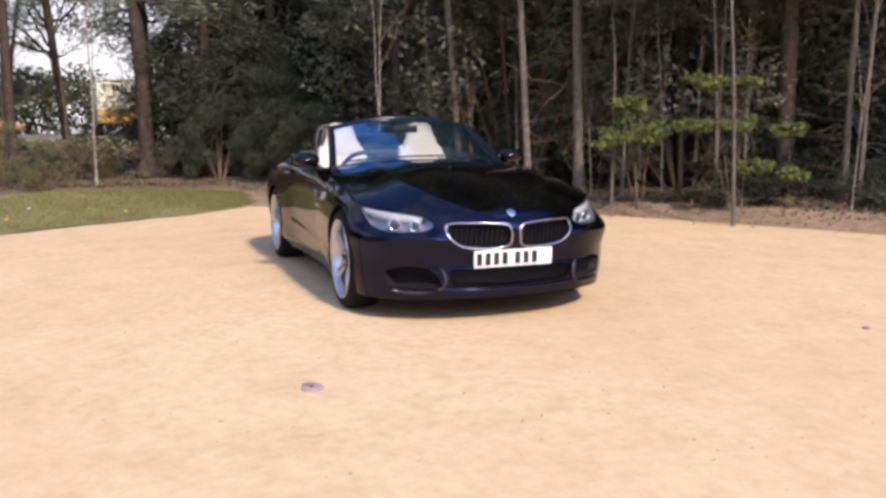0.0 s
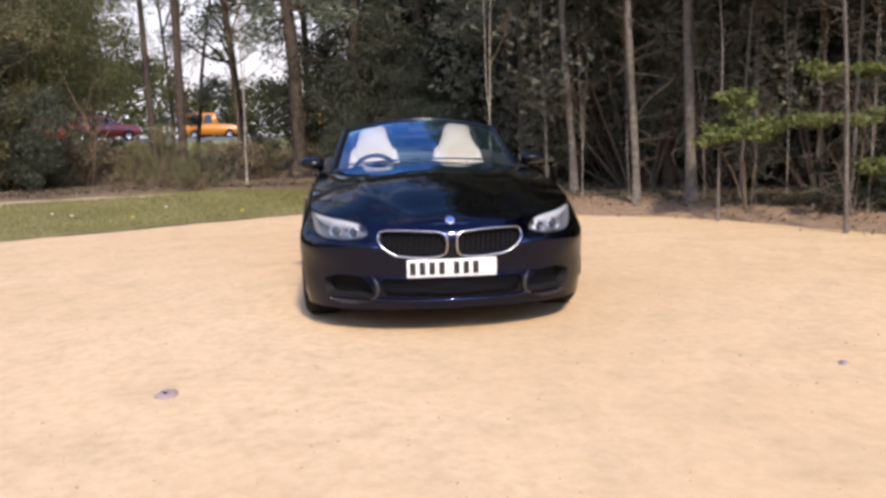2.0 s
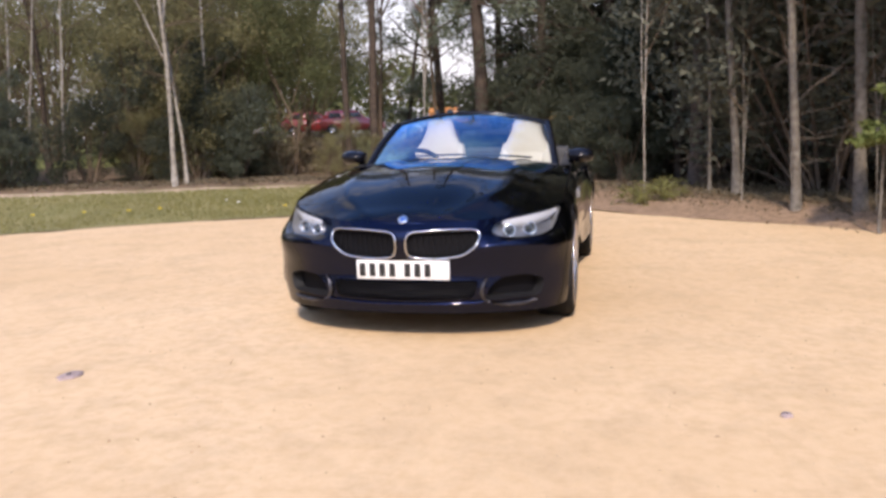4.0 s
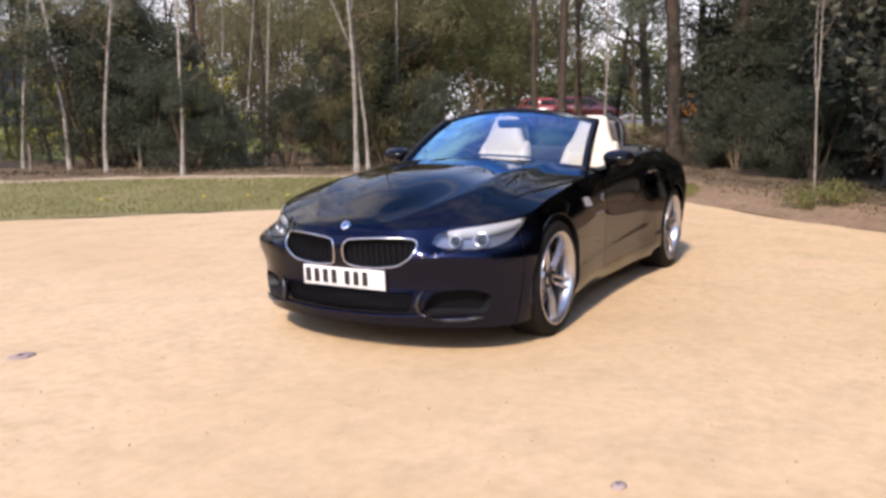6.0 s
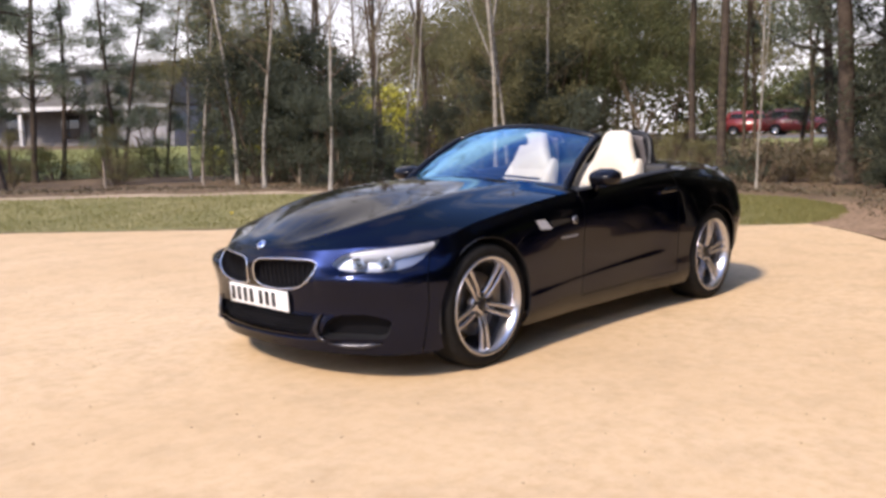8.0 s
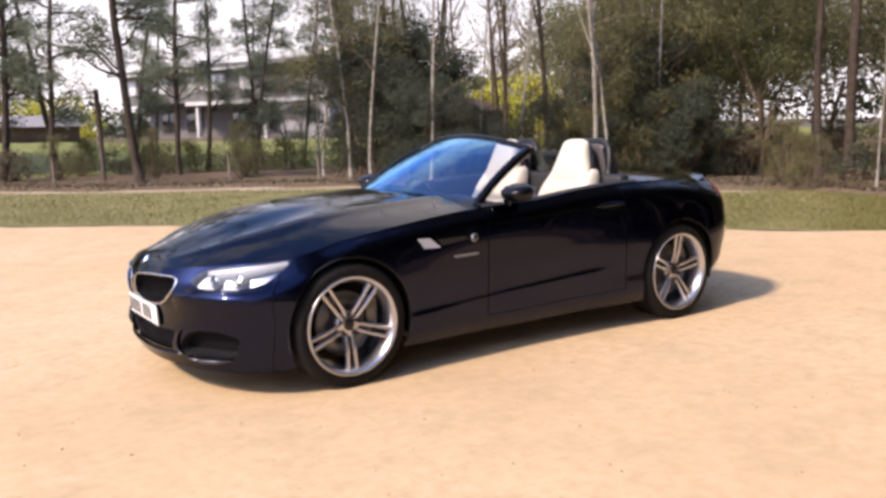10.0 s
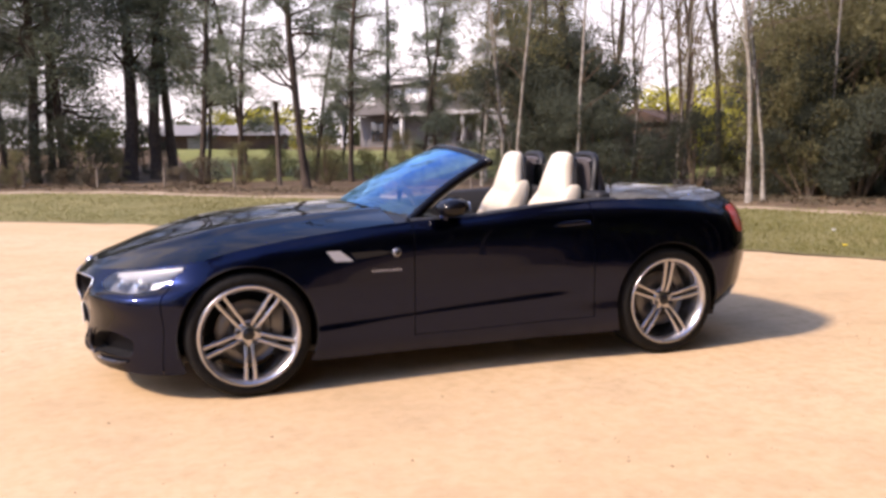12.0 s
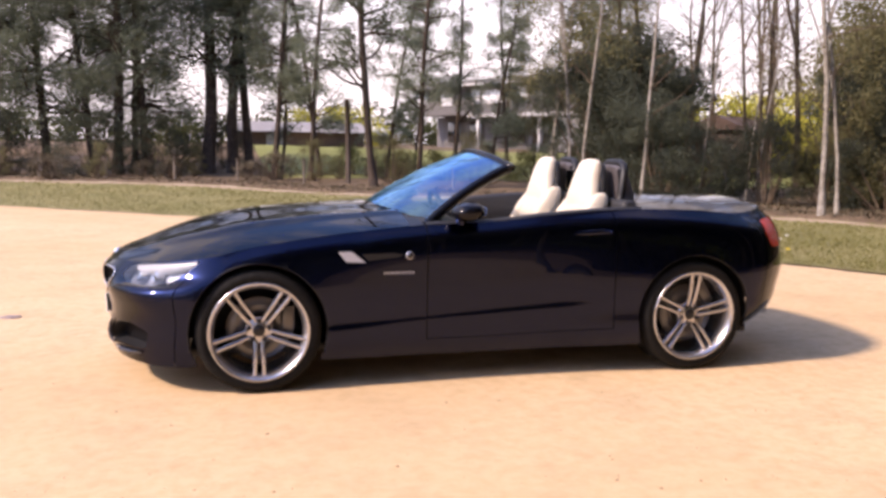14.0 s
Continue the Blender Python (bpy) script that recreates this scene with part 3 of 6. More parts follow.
def deck_height(x):
    return curve_through([-3.2, -3.1, -2.95, -2.6, -2.3, -2.05], [0.955, 0.972, 0.978, 1.000, 1.008, 1.003], x)


def top_patch(u_from, u_to, n, height, power, ridge=0.0, inset=0.988, nw=44):
    """The hood or the rear deck: spans between the shoulders, with a crown."""
    u = np.linspace(u_from, u_to, n)
    e = belt(u, np.ones_like(u))
    w = np.linspace(-1, 1, nw)
    x = np.repeat(e[:, 0:1], nw, 1)
    y = e[:, 1:2] * w[None] * inset
    crown = (height(e[:, 0]) - e[:, 2])[:, None] * (1 - np.abs(w[None]) ** power)
    z = e[:, 2:3] + crown
    if ridge:
        fade = np.clip((e[:, 1:2] - 0.3) / 0.4, 0, 1)
        z = z + ridge * fade * (np.exp(-((np.abs(w[None]) - 0.60) / 0.075) ** 2) - 0.7 * np.exp(-((np.abs(w[None]) - 0.38) / 0.13) ** 2)) * (np.abs(w[None]) < 0.98)
    return Geo().add(np.stack([x, y, z], -1).reshape(-1, 3), grid_faces(n, nw))


def build_wheel(rear):
    """A wheel facing +y, its hub at the origin."""
    w = new("wheel")
    half = 0.122 if rear else 0.110
    R = 0.322
    prof = [(0.250, -half + 0.02), (0.275, -half), (R - 0.022, -half), (R - 0.004, -half + 0.02), (R, -half + 0.05), (R, half - 0.05), (R - 0.004, half - 0.02),
            (R - 0.020, half - 0.002), (0.285, half + 0.004), (0.262, half), (0.250, half - 0.015)]
    part("tyre", revolve(prof, 72), RUBBER, w)
    rim = [(0.232, -half), (0.236, half - 0.10), (0.240, half - 0.035), (0.246, half - 0.010), (0.258, half + 0.001), (0.259, half + 0.006),
           (0.253, half + 0.008), (0.243, half + 0.002), (0.236, half - 0.012), (0.226, half - 0.03), (0.222, half - 0.10), (0.218, -half)]
    part("rim", revolve(rim, 72), ALLOY, w)
    # five double spokes
    for k in range(5):
        a = 2 * math.pi * k / 5 - math.pi / 2
        g = Geo()
        for side in (-1, 1):
            r = np.linspace(0.045, 0.240, 9)
            off = side * (0.0165 + 0.008 * ((r - 0.05) / 0.19))
            hw = 0.0095 + 0.001 * (r - 0.05) / 0.19
            yy = half - 0.030 - 0.020 * np.exp(-((r - 0.03) / 0.06) ** 2) + 0.012 * (r / 0.24) ** 2
            sec = []
            for rr, o, h, y in zip(r, off, hw, yy):
                sec += [(rr, y - 0.03, o - h), (rr, y - 0.004, o - h), (rr, y, o - h * 0.55), (rr, y, o + h * 0.55), (rr, y - 0.004, o + h), (rr, y - 0.03, o + h)]
            v = np.array(sec)
            c, s = math.cos(a), math.sin(a)
            v = np.stack([v[:, 0] * c - v[:, 2] * s, v[:, 1], v[:, 0] * s + v[:, 2] * c], -1)
            g.add(v, grid_faces(9, 6, closed_v=True))
        part("spoke", g, ALLOY, w)
    hub = [(0.0, half - 0.046), (0.028, half - 0.046), (0.034, half - 0.050), (0.060, half - 0.050), (0.072, half - 0.060), (0.074, half - 0.09)]
    part("hub", revolve(hub, 40), ALLOY, w)
    part("centre_cap", revolve([(0.0, half - 0.040), (0.026, half - 0.041), (0.031, half - 0.046)], 28), BLACK, w, "dark round centre cap")
    for k in range(5):
        a = 2 * math.pi * (k + 0.5) / 5 - math.pi / 2
        bm = bmesh.new()
        bmesh.ops.create_cone(bm, cap_ends=True, segments=10, radius1=0.010, radius2=0.009, depth=0.02,
                              matrix=pose(0.055 * math.cos(a), half - 0.046, 0.055 * math.sin(a), 90))
        part("wheel_bolt", bm, INK, w)
    disc = [(0.07, half - 0.115), (0.07, half - 0.095), (0.165, half - 0.095), (0.168, half - 0.108), (0.165, half - 0.12), (0.07, half - 0.12)]
    part("brake_disc", revolve(disc, 48), STEEL, w, "bare steel brake disc")
    part("caliper", box((0.07, 0.06, 0.15), (-0.15, half - 0.10, 0.05), 0.015), STEEL, w, "grey brake caliper")
    return w


def seat_loft(rows, n=28, power=2.6):
    """A padded shape from rows of (z, x, half width, half depth)."""
    rows = np.asarray(rows, float)
    q = np.linspace(0, 1, 34)
    k = np.linspace(0, 1, len(rows))
    r = curve_through(k, rows, q)
    a = np.arange(n) * 2 * np.pi / n
    ca, sa = np.cos(a), np.sin(a)
    sx = np.sign(ca) * np.abs(ca) ** (2 / power)
    sy = np.sign(sa) * np.abs(sa) ** (2 / power)
    v = np.stack([r[:, 1:2] + np.maximum(r[:, 3:4], 0.004) * sx[None], np.maximum(r[:, 2:3], 0.004) * sy[None], np.repeat(r[:, 0:1], n, 1)], -1)
    g = Geo().add(v.reshape(-1, 3), grid_faces(len(q), n, closed_v=True) + [tuple(range(n))[::-1], tuple((len(q) - 1) * n + i for i in range(n))])
    return g


def build_seat(car, y):
    s = new("seat")
    s.parent, s.location = car, (-0.045, y, 0)
    part("backrest", seat_loft([(0.46, -1.80, 0.20, 0.06), (0.52, -1.82, 0.235, 0.085), (0.70, -1.865, 0.245, 0.078), (0.84, -1.90, 0.235, 0.070), (0.92, -1.92, 0.208, 0.062),
                                (0.99, -1.938, 0.165, 0.05), (1.04, -1.95, 0.11, 0.03)]), CREAM, s)
    part("headrest", seat_loft([(0.88, -1.905, 0.212, 0.045), (0.96, -1.918, 0.190, 0.052), (1.03, -1.935, 0.160, 0.060), (1.09, -1.95, 0.134, 0.062), (1.15, -1.965, 0.117, 0.056), (1.195, -1.975, 0.098, 0.040),
                                (1.213, -1.98, 0.05, 0.018)]), CREAM, s)
    for side in (-1, 1):
        g = seat_loft([(0.50, -1.78, 0.045, 0.09), (0.68, -1.835, 0.05, 0.10), (0.86, -1.90, 0.048, 0.085), (0.95, -1.945, 0.040, 0.066), (1.00, -1.965, 0.028, 0.045), (1.02, -1.975, 0.010, 0.02)], 18)
        ob = part("bolster", g, CREAM, s)
        ob.location, ob.rotation_euler = (0, side * 0.262, 0), (side * radians(5.5), 0, 0)
    bm = box((0.50, 0.47, 0.16), (-1.55, 0, 0.42), 0.055, segments=4)
    part("cushion", bm, CREAM, s)
    part("rear_shell", seat_loft([(0.5, -1.88, 0.20, 0.05), (0.8, -1.95, 0.22, 0.05), (1.0, -1.99, 0.16, 0.045), (1.16, -2.015, 0.10, 0.03), (1.18, -2.02, 0.05, 0.015)]), TRIM, s, "black seat back shell")
    return s


def windscreen_points(w, h):
    """The windscreen: w across from -1 to 1, h from the base to the header."""
    w, h = np.broadcast_arrays(w, h)
    base = np.stack([-0.70 - 0.235 * w**2, 0.685 * w, 0.935 - 0.065 * w**2], -1)
    top = np.stack([-1.335 - 0.085 * w**2, 0.585 * w, 1.245 - 0.080 * w**2], -1)
    p = base + (top - base) * h[..., None]
    bulge = (h * (1 - h) * 4 * 0.022)[..., None] * np.array([0.45, 0.0, 0.9])
    return p + bulge


def build_roadster():
    car = thing("roadster", "glossy black-blue two-seat roadster with its roof down, parked on the gravel", "car")
    body = new("body")
    body.parent = car
    u_door0, u_door1 = u_at_x(-0.885, 0.8), u_at_x(-1.965, 0.8)
    u_rear = u_at_x(-2.93, 0.6)
    gap = 0.003
    # front bumper: one piece with the mouth of the grilles cut through
    cuts = [front_cut(KIDNEY), front_cut(LOWER_INTAKE), front_cut(SIDE_INTAKE), uv_cut(HEADLIGHT), arch_cut(0.0)]
    p, f = panel(0.0, U_FENDER - gap, 150, 0.0, 1.0, 84, cuts)
    part("front_bumper", as_bmesh(two_sided(p, f), 0.0005), PAINT, body)
    for side in (1, -1):
        m = np.array([1, side, 1])

        def piece(name, mat, *args, label="", **kw):
            p, f = panel(*args, **kw)
            g = Geo().add(p * m, [tuple(q) if side > 0 else tuple(q)[::-1] for q in f])
            return part(name, as_bmesh(g), mat, body, label)
        piece("front_fender", PAINT, U_FENDER + gap, u_door0 - gap, 70, 0.0, 1.0, 60, cuts=[arch_cut(0.0), uv_cut(HEADLIGHT)])
        piece("door", PAINT, u_door0 + gap, u_door1 - gap, 60, 0.145, 1.0, 54)
        piece("side_sill", PAINT, u_door0 - gap, u_door1 + gap, 50, 0.0, 0.140, 12)
        piece("rear_fender", PAINT, u_door1 + gap, u_rear - gap, 70, 0.0, 1.0, 60, cuts=[arch_cut(REAR_AXLE)])
        # dark lining behind the shut lines
        piece("inner_panel", BLACK, U_FENDER - 0.05, u_rear + 0.05, 70, 0.02, 0.99, 20, cuts=[arch_cut(0.0), arch_cut(REAR_AXLE), uv_cut(HEADLIGHT)], lift=-0.012)
        # wheel houses
        for wx in (0.0, REAR_AXLE):
            a = np.linspace(-0.25, math.pi + 0.25, 30)
            rows = [np.stack([wx + r * np.cos(a), np.full_like(a, y), 0.325 + r * np.sin(a)], -1) for r, y in
                    ((ARCH + 0.002, 0.862), (ARCH + 0.012, 0.84), (ARCH + 0.012, 0.55), (0.05, 0.55))]
            g = Geo().add(np.concatenate(rows) * m, grid_faces(4, 30))
            part("wheel_house", g, BLACK, body)
        # lip round the arch
        for wx in (0.0, REAR_AXLE):
            a = np.linspace(-0.33, math.pi + 0.33, 40)
            pts = np.stack([wx + (ARCH + 0.001) * np.cos(a), np.zeros_like(a), 0.325 + (ARCH + 0.001) * np.sin(a)], -1)
            # find the side at those places
            uu, vv = np.meshgrid(np.linspace(u_at_x(wx + 0.5, .5), u_at_x(wx - 0.5, .5), 90), np.linspace(0, 1, 60), indexing="ij")
            q = belt(uu.ravel(), vv.ravel())
            for k in range(len(pts)):
                j = np.argmin((q[:, 0] - pts[k, 0]) ** 2 + (q[:, 2] - pts[k, 2]) ** 2)
                pts[k, 1] = q[j, 1] - 0.006
            keep = pts[:, 2] > 0.17
            part("arch_lip", tube(Geo(), pts[keep] * m, 0.005, 6), BLACK, body)
    p, f = panel(u_rear + gap, U_OF[-1], 70, 0.0, 1.0, 60)
    part("rear_bumper", as_bmesh(two_sided(p, f), 0.0005), PAINT, body)
    u_cowl = u_at_x(-0.80)
    part("hood", top_patch(0.012, u_cowl, 90, hood_height, 2.1, 0.010, nw=72), PAINT, body)
    part("boot_lid", top_patch(u_at_x(-2.62), U_OF[-1] - 0.012, 50, deck_height, 2.6), PAINT, body)
    part("roof_cover", top_patch(u_at_x(-2.14), u_at_x(-2.612), 30, deck_height, 2.6), PAINT, body)
    # cowl with the wiper tray
    w = np.linspace(-1, 1, 30)
    rows = []
    for x0, dx, z0, dz in ((-0.795, 0.0, 0.930, 0.0), (-0.83, 0.06, 0.922, 0.02), (-0.74, 0.20, 0.935, 0.07)):
        rows.append(np.stack([x0 - dx * w**2, 0.76 * w, z0 - (dz + 0.05) * w**2], -1))
    e = belt(np.array([u_cowl]), np.ones(1))[0]
    hz = e[2] + (0.935 - e[2]) * (1 - np.abs(w) ** 2.1) - 0.004
    rows[0][:, 2], rows[0][:, 1] = hz, e[1] * 0.985 * w
    part("cowl", Geo().add(np.concatenate(rows[:2] + [windscreen_points(w, np.zeros(30)) + [0, 0, -0.004]]), grid_faces(3, 30)), BLACK, body, "black plastic cowl")
    for y0, y1 in ((0.52, -0.10), (-0.05, -0.60)):
        q = np.linspace(0, 1, 8)
        yy = y0 + (y1 - y0) * q
        part("wiper", tube(Geo(), np.stack([-0.775 - 0.21 * (yy / 0.7) ** 2 - 0.03 * q, yy, 0.952 - 0.05 * (yy / 0.7) ** 2], -1), 0.008, 6), BLACK, body, "black wiper arm")

    # grilles
    for side in (1, -1):
        part("grille_frame", ring_tube(on_front(KIDNEY, 0.003, side), 0.0041, 8), CHROME, body, "chrome kidney-shaped grille surround")
        inner = on_front(offset_polygon(KIDNEY, 0.004), -0.035, side)
        part("grille_back", Geo().add(inner, [tuple(range(len(inner)))]), MESH, body, "black grille opening")
        g = on_front(KIDNEY, 0.0, side)
        h = on_front(KIDNEY, -0.037, side)
        part("grille_wall", Geo().add(np.concatenate([g, h]), grid_faces(2, len(g), closed_v=True)), MESH, body)
        for y in np.linspace(0.055, 0.392, 12):
            zs = np.array([z for z in np.linspace(0.452, 0.605, 24) if inside_polygon(KIDNEY, np.array([[y, z]]))[0] < -0.004])
            if len(zs) > 3:
                pts = on_front(np.column_stack([np.full(2, y), [zs[0], zs[-1]]]), -0.026, side)
                part("grille_bar", tube(Geo(), pts, 0.0045, 5), MESH, body)
        si = on_front(offset_polygon(SIDE_INTAKE, 0.003), -0.06, side)
        part("intake_back", Geo().add(si, [tuple(range(len(si)))]), MESH, body)
        g, h = on_front(SIDE_INTAKE, 0.0, side), on_front(SIDE_INTAKE, -0.062, side)
        part("intake_wall", Geo().add(np.concatenate([g, h]), grid_faces(2, len(g), closed_v=True)), BLACK, body)
        fin = on_front(np.array([(0.455, 0.215), (0.425, 0.236), (0.414, 0.272), (0.424, 0.312), (0.445, 0.345)]), 0.010, side)
        part("intake_fin", tube(Geo(), fin, [0.003, 0.009, 0.012, 0.009, 0.003], 8), FIN, body, "satin silver intake fin")
        lip = on_front(np.array([(0.47, 0.206), (0.55, 0.198), (0.62, 0.198), (0.69, 0.206)]), 0.010, side)
        part("lip_fin", tube(Geo(), lip, [0.003, 0.011, 0.012, 0.003], 8), FIN, body, "satin silver lip blade")
    low = offset_polygon(LOWER_INTAKE, 0.003)
    for side in (1, -1):
        q = on_front(np.clip(low, [0.0, 0], [9, 9]), -0.05, side)
        part("lower_grille", Geo().add(q, [tuple(range(len(q)))]), MESH, body)
    for z in np.linspace(0.235, 0.315, 6):
        ys = np.linspace(0, 0.36 + 0.07 * (z - 0.22) / 0.1, 12)
        pts = on_front(np.column_stack([ys, np.full(12, z)]), -0.02)
        pts = np.concatenate([(pts * _mir)[::-1], pts[1:]])
        part("lower_bar", tube(Geo(), pts, 0.004, 5), MESH, body)
    # undertray closing the nose from below
    uu = np.linspace(0, u_at_x(0.37, 0.05), 30)
    rim2 = belt(uu, np.full(30, 0.03)) * [0.985, 0.985, 1]
    loop = np.concatenate([rim2, (rim2 * _mir)[::-1][:-1]])
    part("undertray", Geo().add(np.concatenate([loop, loop * [1, 1, 0] + [0, 0, 0.215]]), [tuple(range(len(loop))), tuple(range(len(loop), 2 * len(loop)))] + grid_faces(2, len(loop), closed_v=True)), BLACK, body)
    ys = np.linspace(0, 0.44, 14)
    lip = on_front(np.column_stack([ys, 0.206 + 0.012 * (ys / 0.44) ** 3]), 0.006)
    part("front_lip", tube(Geo(), np.concatenate([(lip * _mir)[::-1], lip[1:]]), 0.008, 8), PAINT, body)

    # headlights
    for side in (1, -1):
        lamp = new("headlight")
        lamp.parent = car
        m = np.array([1, side, 1])
        inside = uv_cut(HEADLIGHT)

        def sheet(lift):
            p, f = panel(0.47, 1.10, 72, 0.69, 0.994, 40, cuts=[lambda u, v, q: -inside(u, v, q)])
            if lift:
                # shift the same sheet along its normals
                uu2, vv2 = u_of(p)
                p = p + belt_out(uu2, vv2) * lift
            return Geo().add(p * m, [tuple(q) if side > 0 else tuple(q)[::-1] for q in f])

        def u_of(p):
            u, v = p[:, 1] * 1.1, np.full(len(p), 0.88)
            for _ in range(25):
                q = belt(u, v)
                pu, pv = (belt(u + 1e-4, v) - q) / 1e-4, (belt(u, v + 1e-4) - q) / 1e-4
                r = p - q
                a, b, c = (pu * pu).sum(1), (pu * pv).sum(1), (pv * pv).sum(1)
                ru, rv = (pu * r).sum(1), (pv * r).sum(1)
                det = a * c - b * b + 1e-12
                u, v = u + (c * ru - b * rv) / det, np.clip(v + (a * rv - b * ru) / det, 0, 0.999)
            return u, v
        part("lamp_lens", outward(sheet(0.001), (-0.2, side * 0.3, 0.2)), LENS, lamp, "clear lamp cover").visible_shadow = False
        part("lamp_housing", as_bmesh(sheet(-0.045)), LAMP_GREY, lamp, "silver lamp reflector")
        q = HEADLIGHT
        e0 = belt(q[:, 0], np.clip(q[:, 1], 0, 0.992))
        e1 = e0 - belt_out(q[:, 0], np.clip(q[:, 1], 0, 0.992)) * 0.046
        part("lamp_wall", Geo().add(np.concatenate([e0, e1]) * m, grid_faces(2, len(q), closed_v=True)), SILVER, lamp)
        # ledge of the bumper under the lamp
        lu = np.linspace(0.42, 0.96, 26)
        swell = np.sin(math.pi * np.linspace(0.0, 1.0, 26) ** 0.6)
        ledge = []
        for lv, lift in ((0.668, 0.001), (0.650, 0.019), (0.62, 0.0175), (0.58, 0.0125), (0.54, 0.006), (0.46, 0.0005)):
            q3 = lv + 0.045 * np.linspace(-1, 1, 26)
            ledge.append(belt(lu, q3) + belt_out(lu, q3) * (lift * swell)[:, None] + 0.0005)
        part("bumper_ledge", outward(Geo().add(np.concatenate(ledge) * m, grid_faces(6, 26)), (-0.2, side * 0.3, 0.2)), PAINT, body)
        # pale brow along the top
        bu = np.linspace(0.61, 1.03, 14)
        bv = 0.946 + 0.022 * (bu - 0.6) / 0.4
        rows = []
        for off, depth in ((-0.074, 0.036), (-0.056, 0.014), (0.010, 0.007), (0.026, 0.012)):
            q2 = np.clip(bv + off * np.sin(np.linspace(0.35, 2.7, 14)) ** 0.5, 0, 0.985)
            rows.append(belt(bu, q2) - belt_out(bu, q2) * depth)
        g = Geo().add(np.concatenate(rows) * m, grid_faces(4, 14))
        part("lamp_brow", g, LAMP_WHITE, lamp, "pale eyebrow light strip")
        for cu, cv, r in ((0.635, 0.850, 0.031), (0.765, 0.850, 0.036)):
            c = belt(np.array([cu]), np.array([cv]))[0]
            n = belt_out(np.array([cu]), np.array([cv]))[0] + np.array([1.4, 0, 0])
            n /= np.linalg.norm(n)
            prof = [(0.0, -0.020), (r * 0.55, -0.016), (r * 0.8, -0.028), (r * 0.82, -0.012), (r, -0.008), (r * 1.08, -0.014), (r * 1.05, -0.05)]
            g = revolve(prof, 26)
            v = np.concatenate(g.v)
            rot = np.array(Vector((0, 1, 0)).rotation_difference(Vector(n * m)).to_matrix())
            ring = Geo().add(v @ rot.T + (c - n * 0.004) * m, g.f)
            part("projector", ring, CHROME, lamp, "round lamp projector ring")
            dg = revolve([(0.0, -0.006), (r * 0.5, -0.010), (r * 0.76, -0.020)], 20)
            v = np.concatenate(dg.v)
            part("projector_glass", Geo().add(v @ rot.T + (c - n * 0.006) * m, dg.f), material("dark projector", (0.03, 0.035, 0.04), 0.05, 0.0, 1.0), lamp)
        # tail light
        tail = new("tail_light")
        tail.parent = car
        tp = rounded([(u_at_x(-2.90, .9), 0.76), (u_at_x(-2.97, .8), 0.655), (u_at_x(-3.02, .8) + 0.38, 0.69), (u_at_x(-3.02, .8) + 0.36, 0.88), (u_at_x(-2.95, .9), 0.90)], 0.06)
        tc = uv_cut(tp)
        p, f = panel(tp[:, 0].min() - 0.02, tp[:, 0].max() + 0.02, 50, 0.60, 0.99, 34, cuts=[lambda u, v, q: -tc(u, v, q)], lift=0.004)
        part("tail_lens", as_bmesh(Geo().add(p * m, [tuple(q) if side > 0 else tuple(q)[::-1] for q in f])), RED_LENS, tail, "red tail lamp lens")

    # windscreen and its frame
    w, h = np.meshgrid(np.linspace(-1, 1, 40), np.linspace(0, 1, 18), indexing="ij")
    glass = part("windscreen", outward(Geo().add(windscreen_points(w, h).reshape(-1, 3), grid_faces(40, 18)), (-1.5, 0, 0.4)), GLASS, body, "tinted windscreen glass with sky blue put into its reflections")
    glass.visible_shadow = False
    for sgn in (-1, 1):
        hh = np.linspace(-0.06, 1, 14)
        part("windscreen_pillar", tube(Geo(), windscreen_points(np.full(14, sgn * 1.0), hh), 0.029, 10), GLOSS_BLACK, body)
    ww = np.linspace(-1.02, 1.02, 30)
    part("windscreen_header", tube(Geo(), windscreen_points(ww, np.ones(30)) + [-0.012, 0, 0.0], 0.021, 10), GLOSS_BLACK, body)
    part("rear_view_mirror", box((0.03, 0.22, 0.06), (-1.30, 0, 1.155), 0.015), TRIM, body, "black interior mirror")

    # the cabin
    cabin = new("cabin")
    cabin.parent = car
    part("cabin_floor", box((1.40, 1.40, 0.06), (-1.50, 0, 0.26), 0.01), TRIM, cabin)
    part("rear_bulkhead", box((0.10, 1.44, 0.70), (-2.12, 0, 0.63), 0.03), TRIM, cabin)
    dash = []
    for x, z in ((-0.74, 0.86), (-0.86, 0.925), (-1.02, 0.915), (-1.12, 0.875), (-1.16, 0.80), (-1.10, 0.62), (-1.00, 0.40)):
        yy = np.linspace(-0.70, 0.70, 22)
        dash.append(np.stack([np.full(22, x) - 0.05 * (yy / 0.7) ** 2, yy, z - 0.045 * (yy / 0.7) ** 2 + 0.018 * np.exp(-((yy + 0.37) / 0.16) ** 2) * (z > 0.8)], -1))
    part("dashboard", Geo().add(np.concatenate(dash), grid_faces(7, 22)), TRIM, cabin, "black dashboard")
    a = np.linspace(0, 2 * math.pi, 40, endpoint=False)
    rim = np.stack([0.06 * np.sin(a) * 0.9, 0.185 * np.cos(a), 0.175 * np.sin(a)], -1) + np.array([-1.25, -0.37, 0.80])
    part("steering_wheel", ring_tube(rim, 0.017, 8), TRIM, cabin, "black leather steering wheel")
    part("wheel_boss", box((0.06, 0.15, 0.11), (-1.235, -0.37, 0.79), 0.03), TRIM, cabin)
    part("wheel_spoke", box((0.03, 0.34, 0.035), (-1.24, -0.37, 0.80), 0.01), SILVER, cabin, "silver steering wheel spoke")
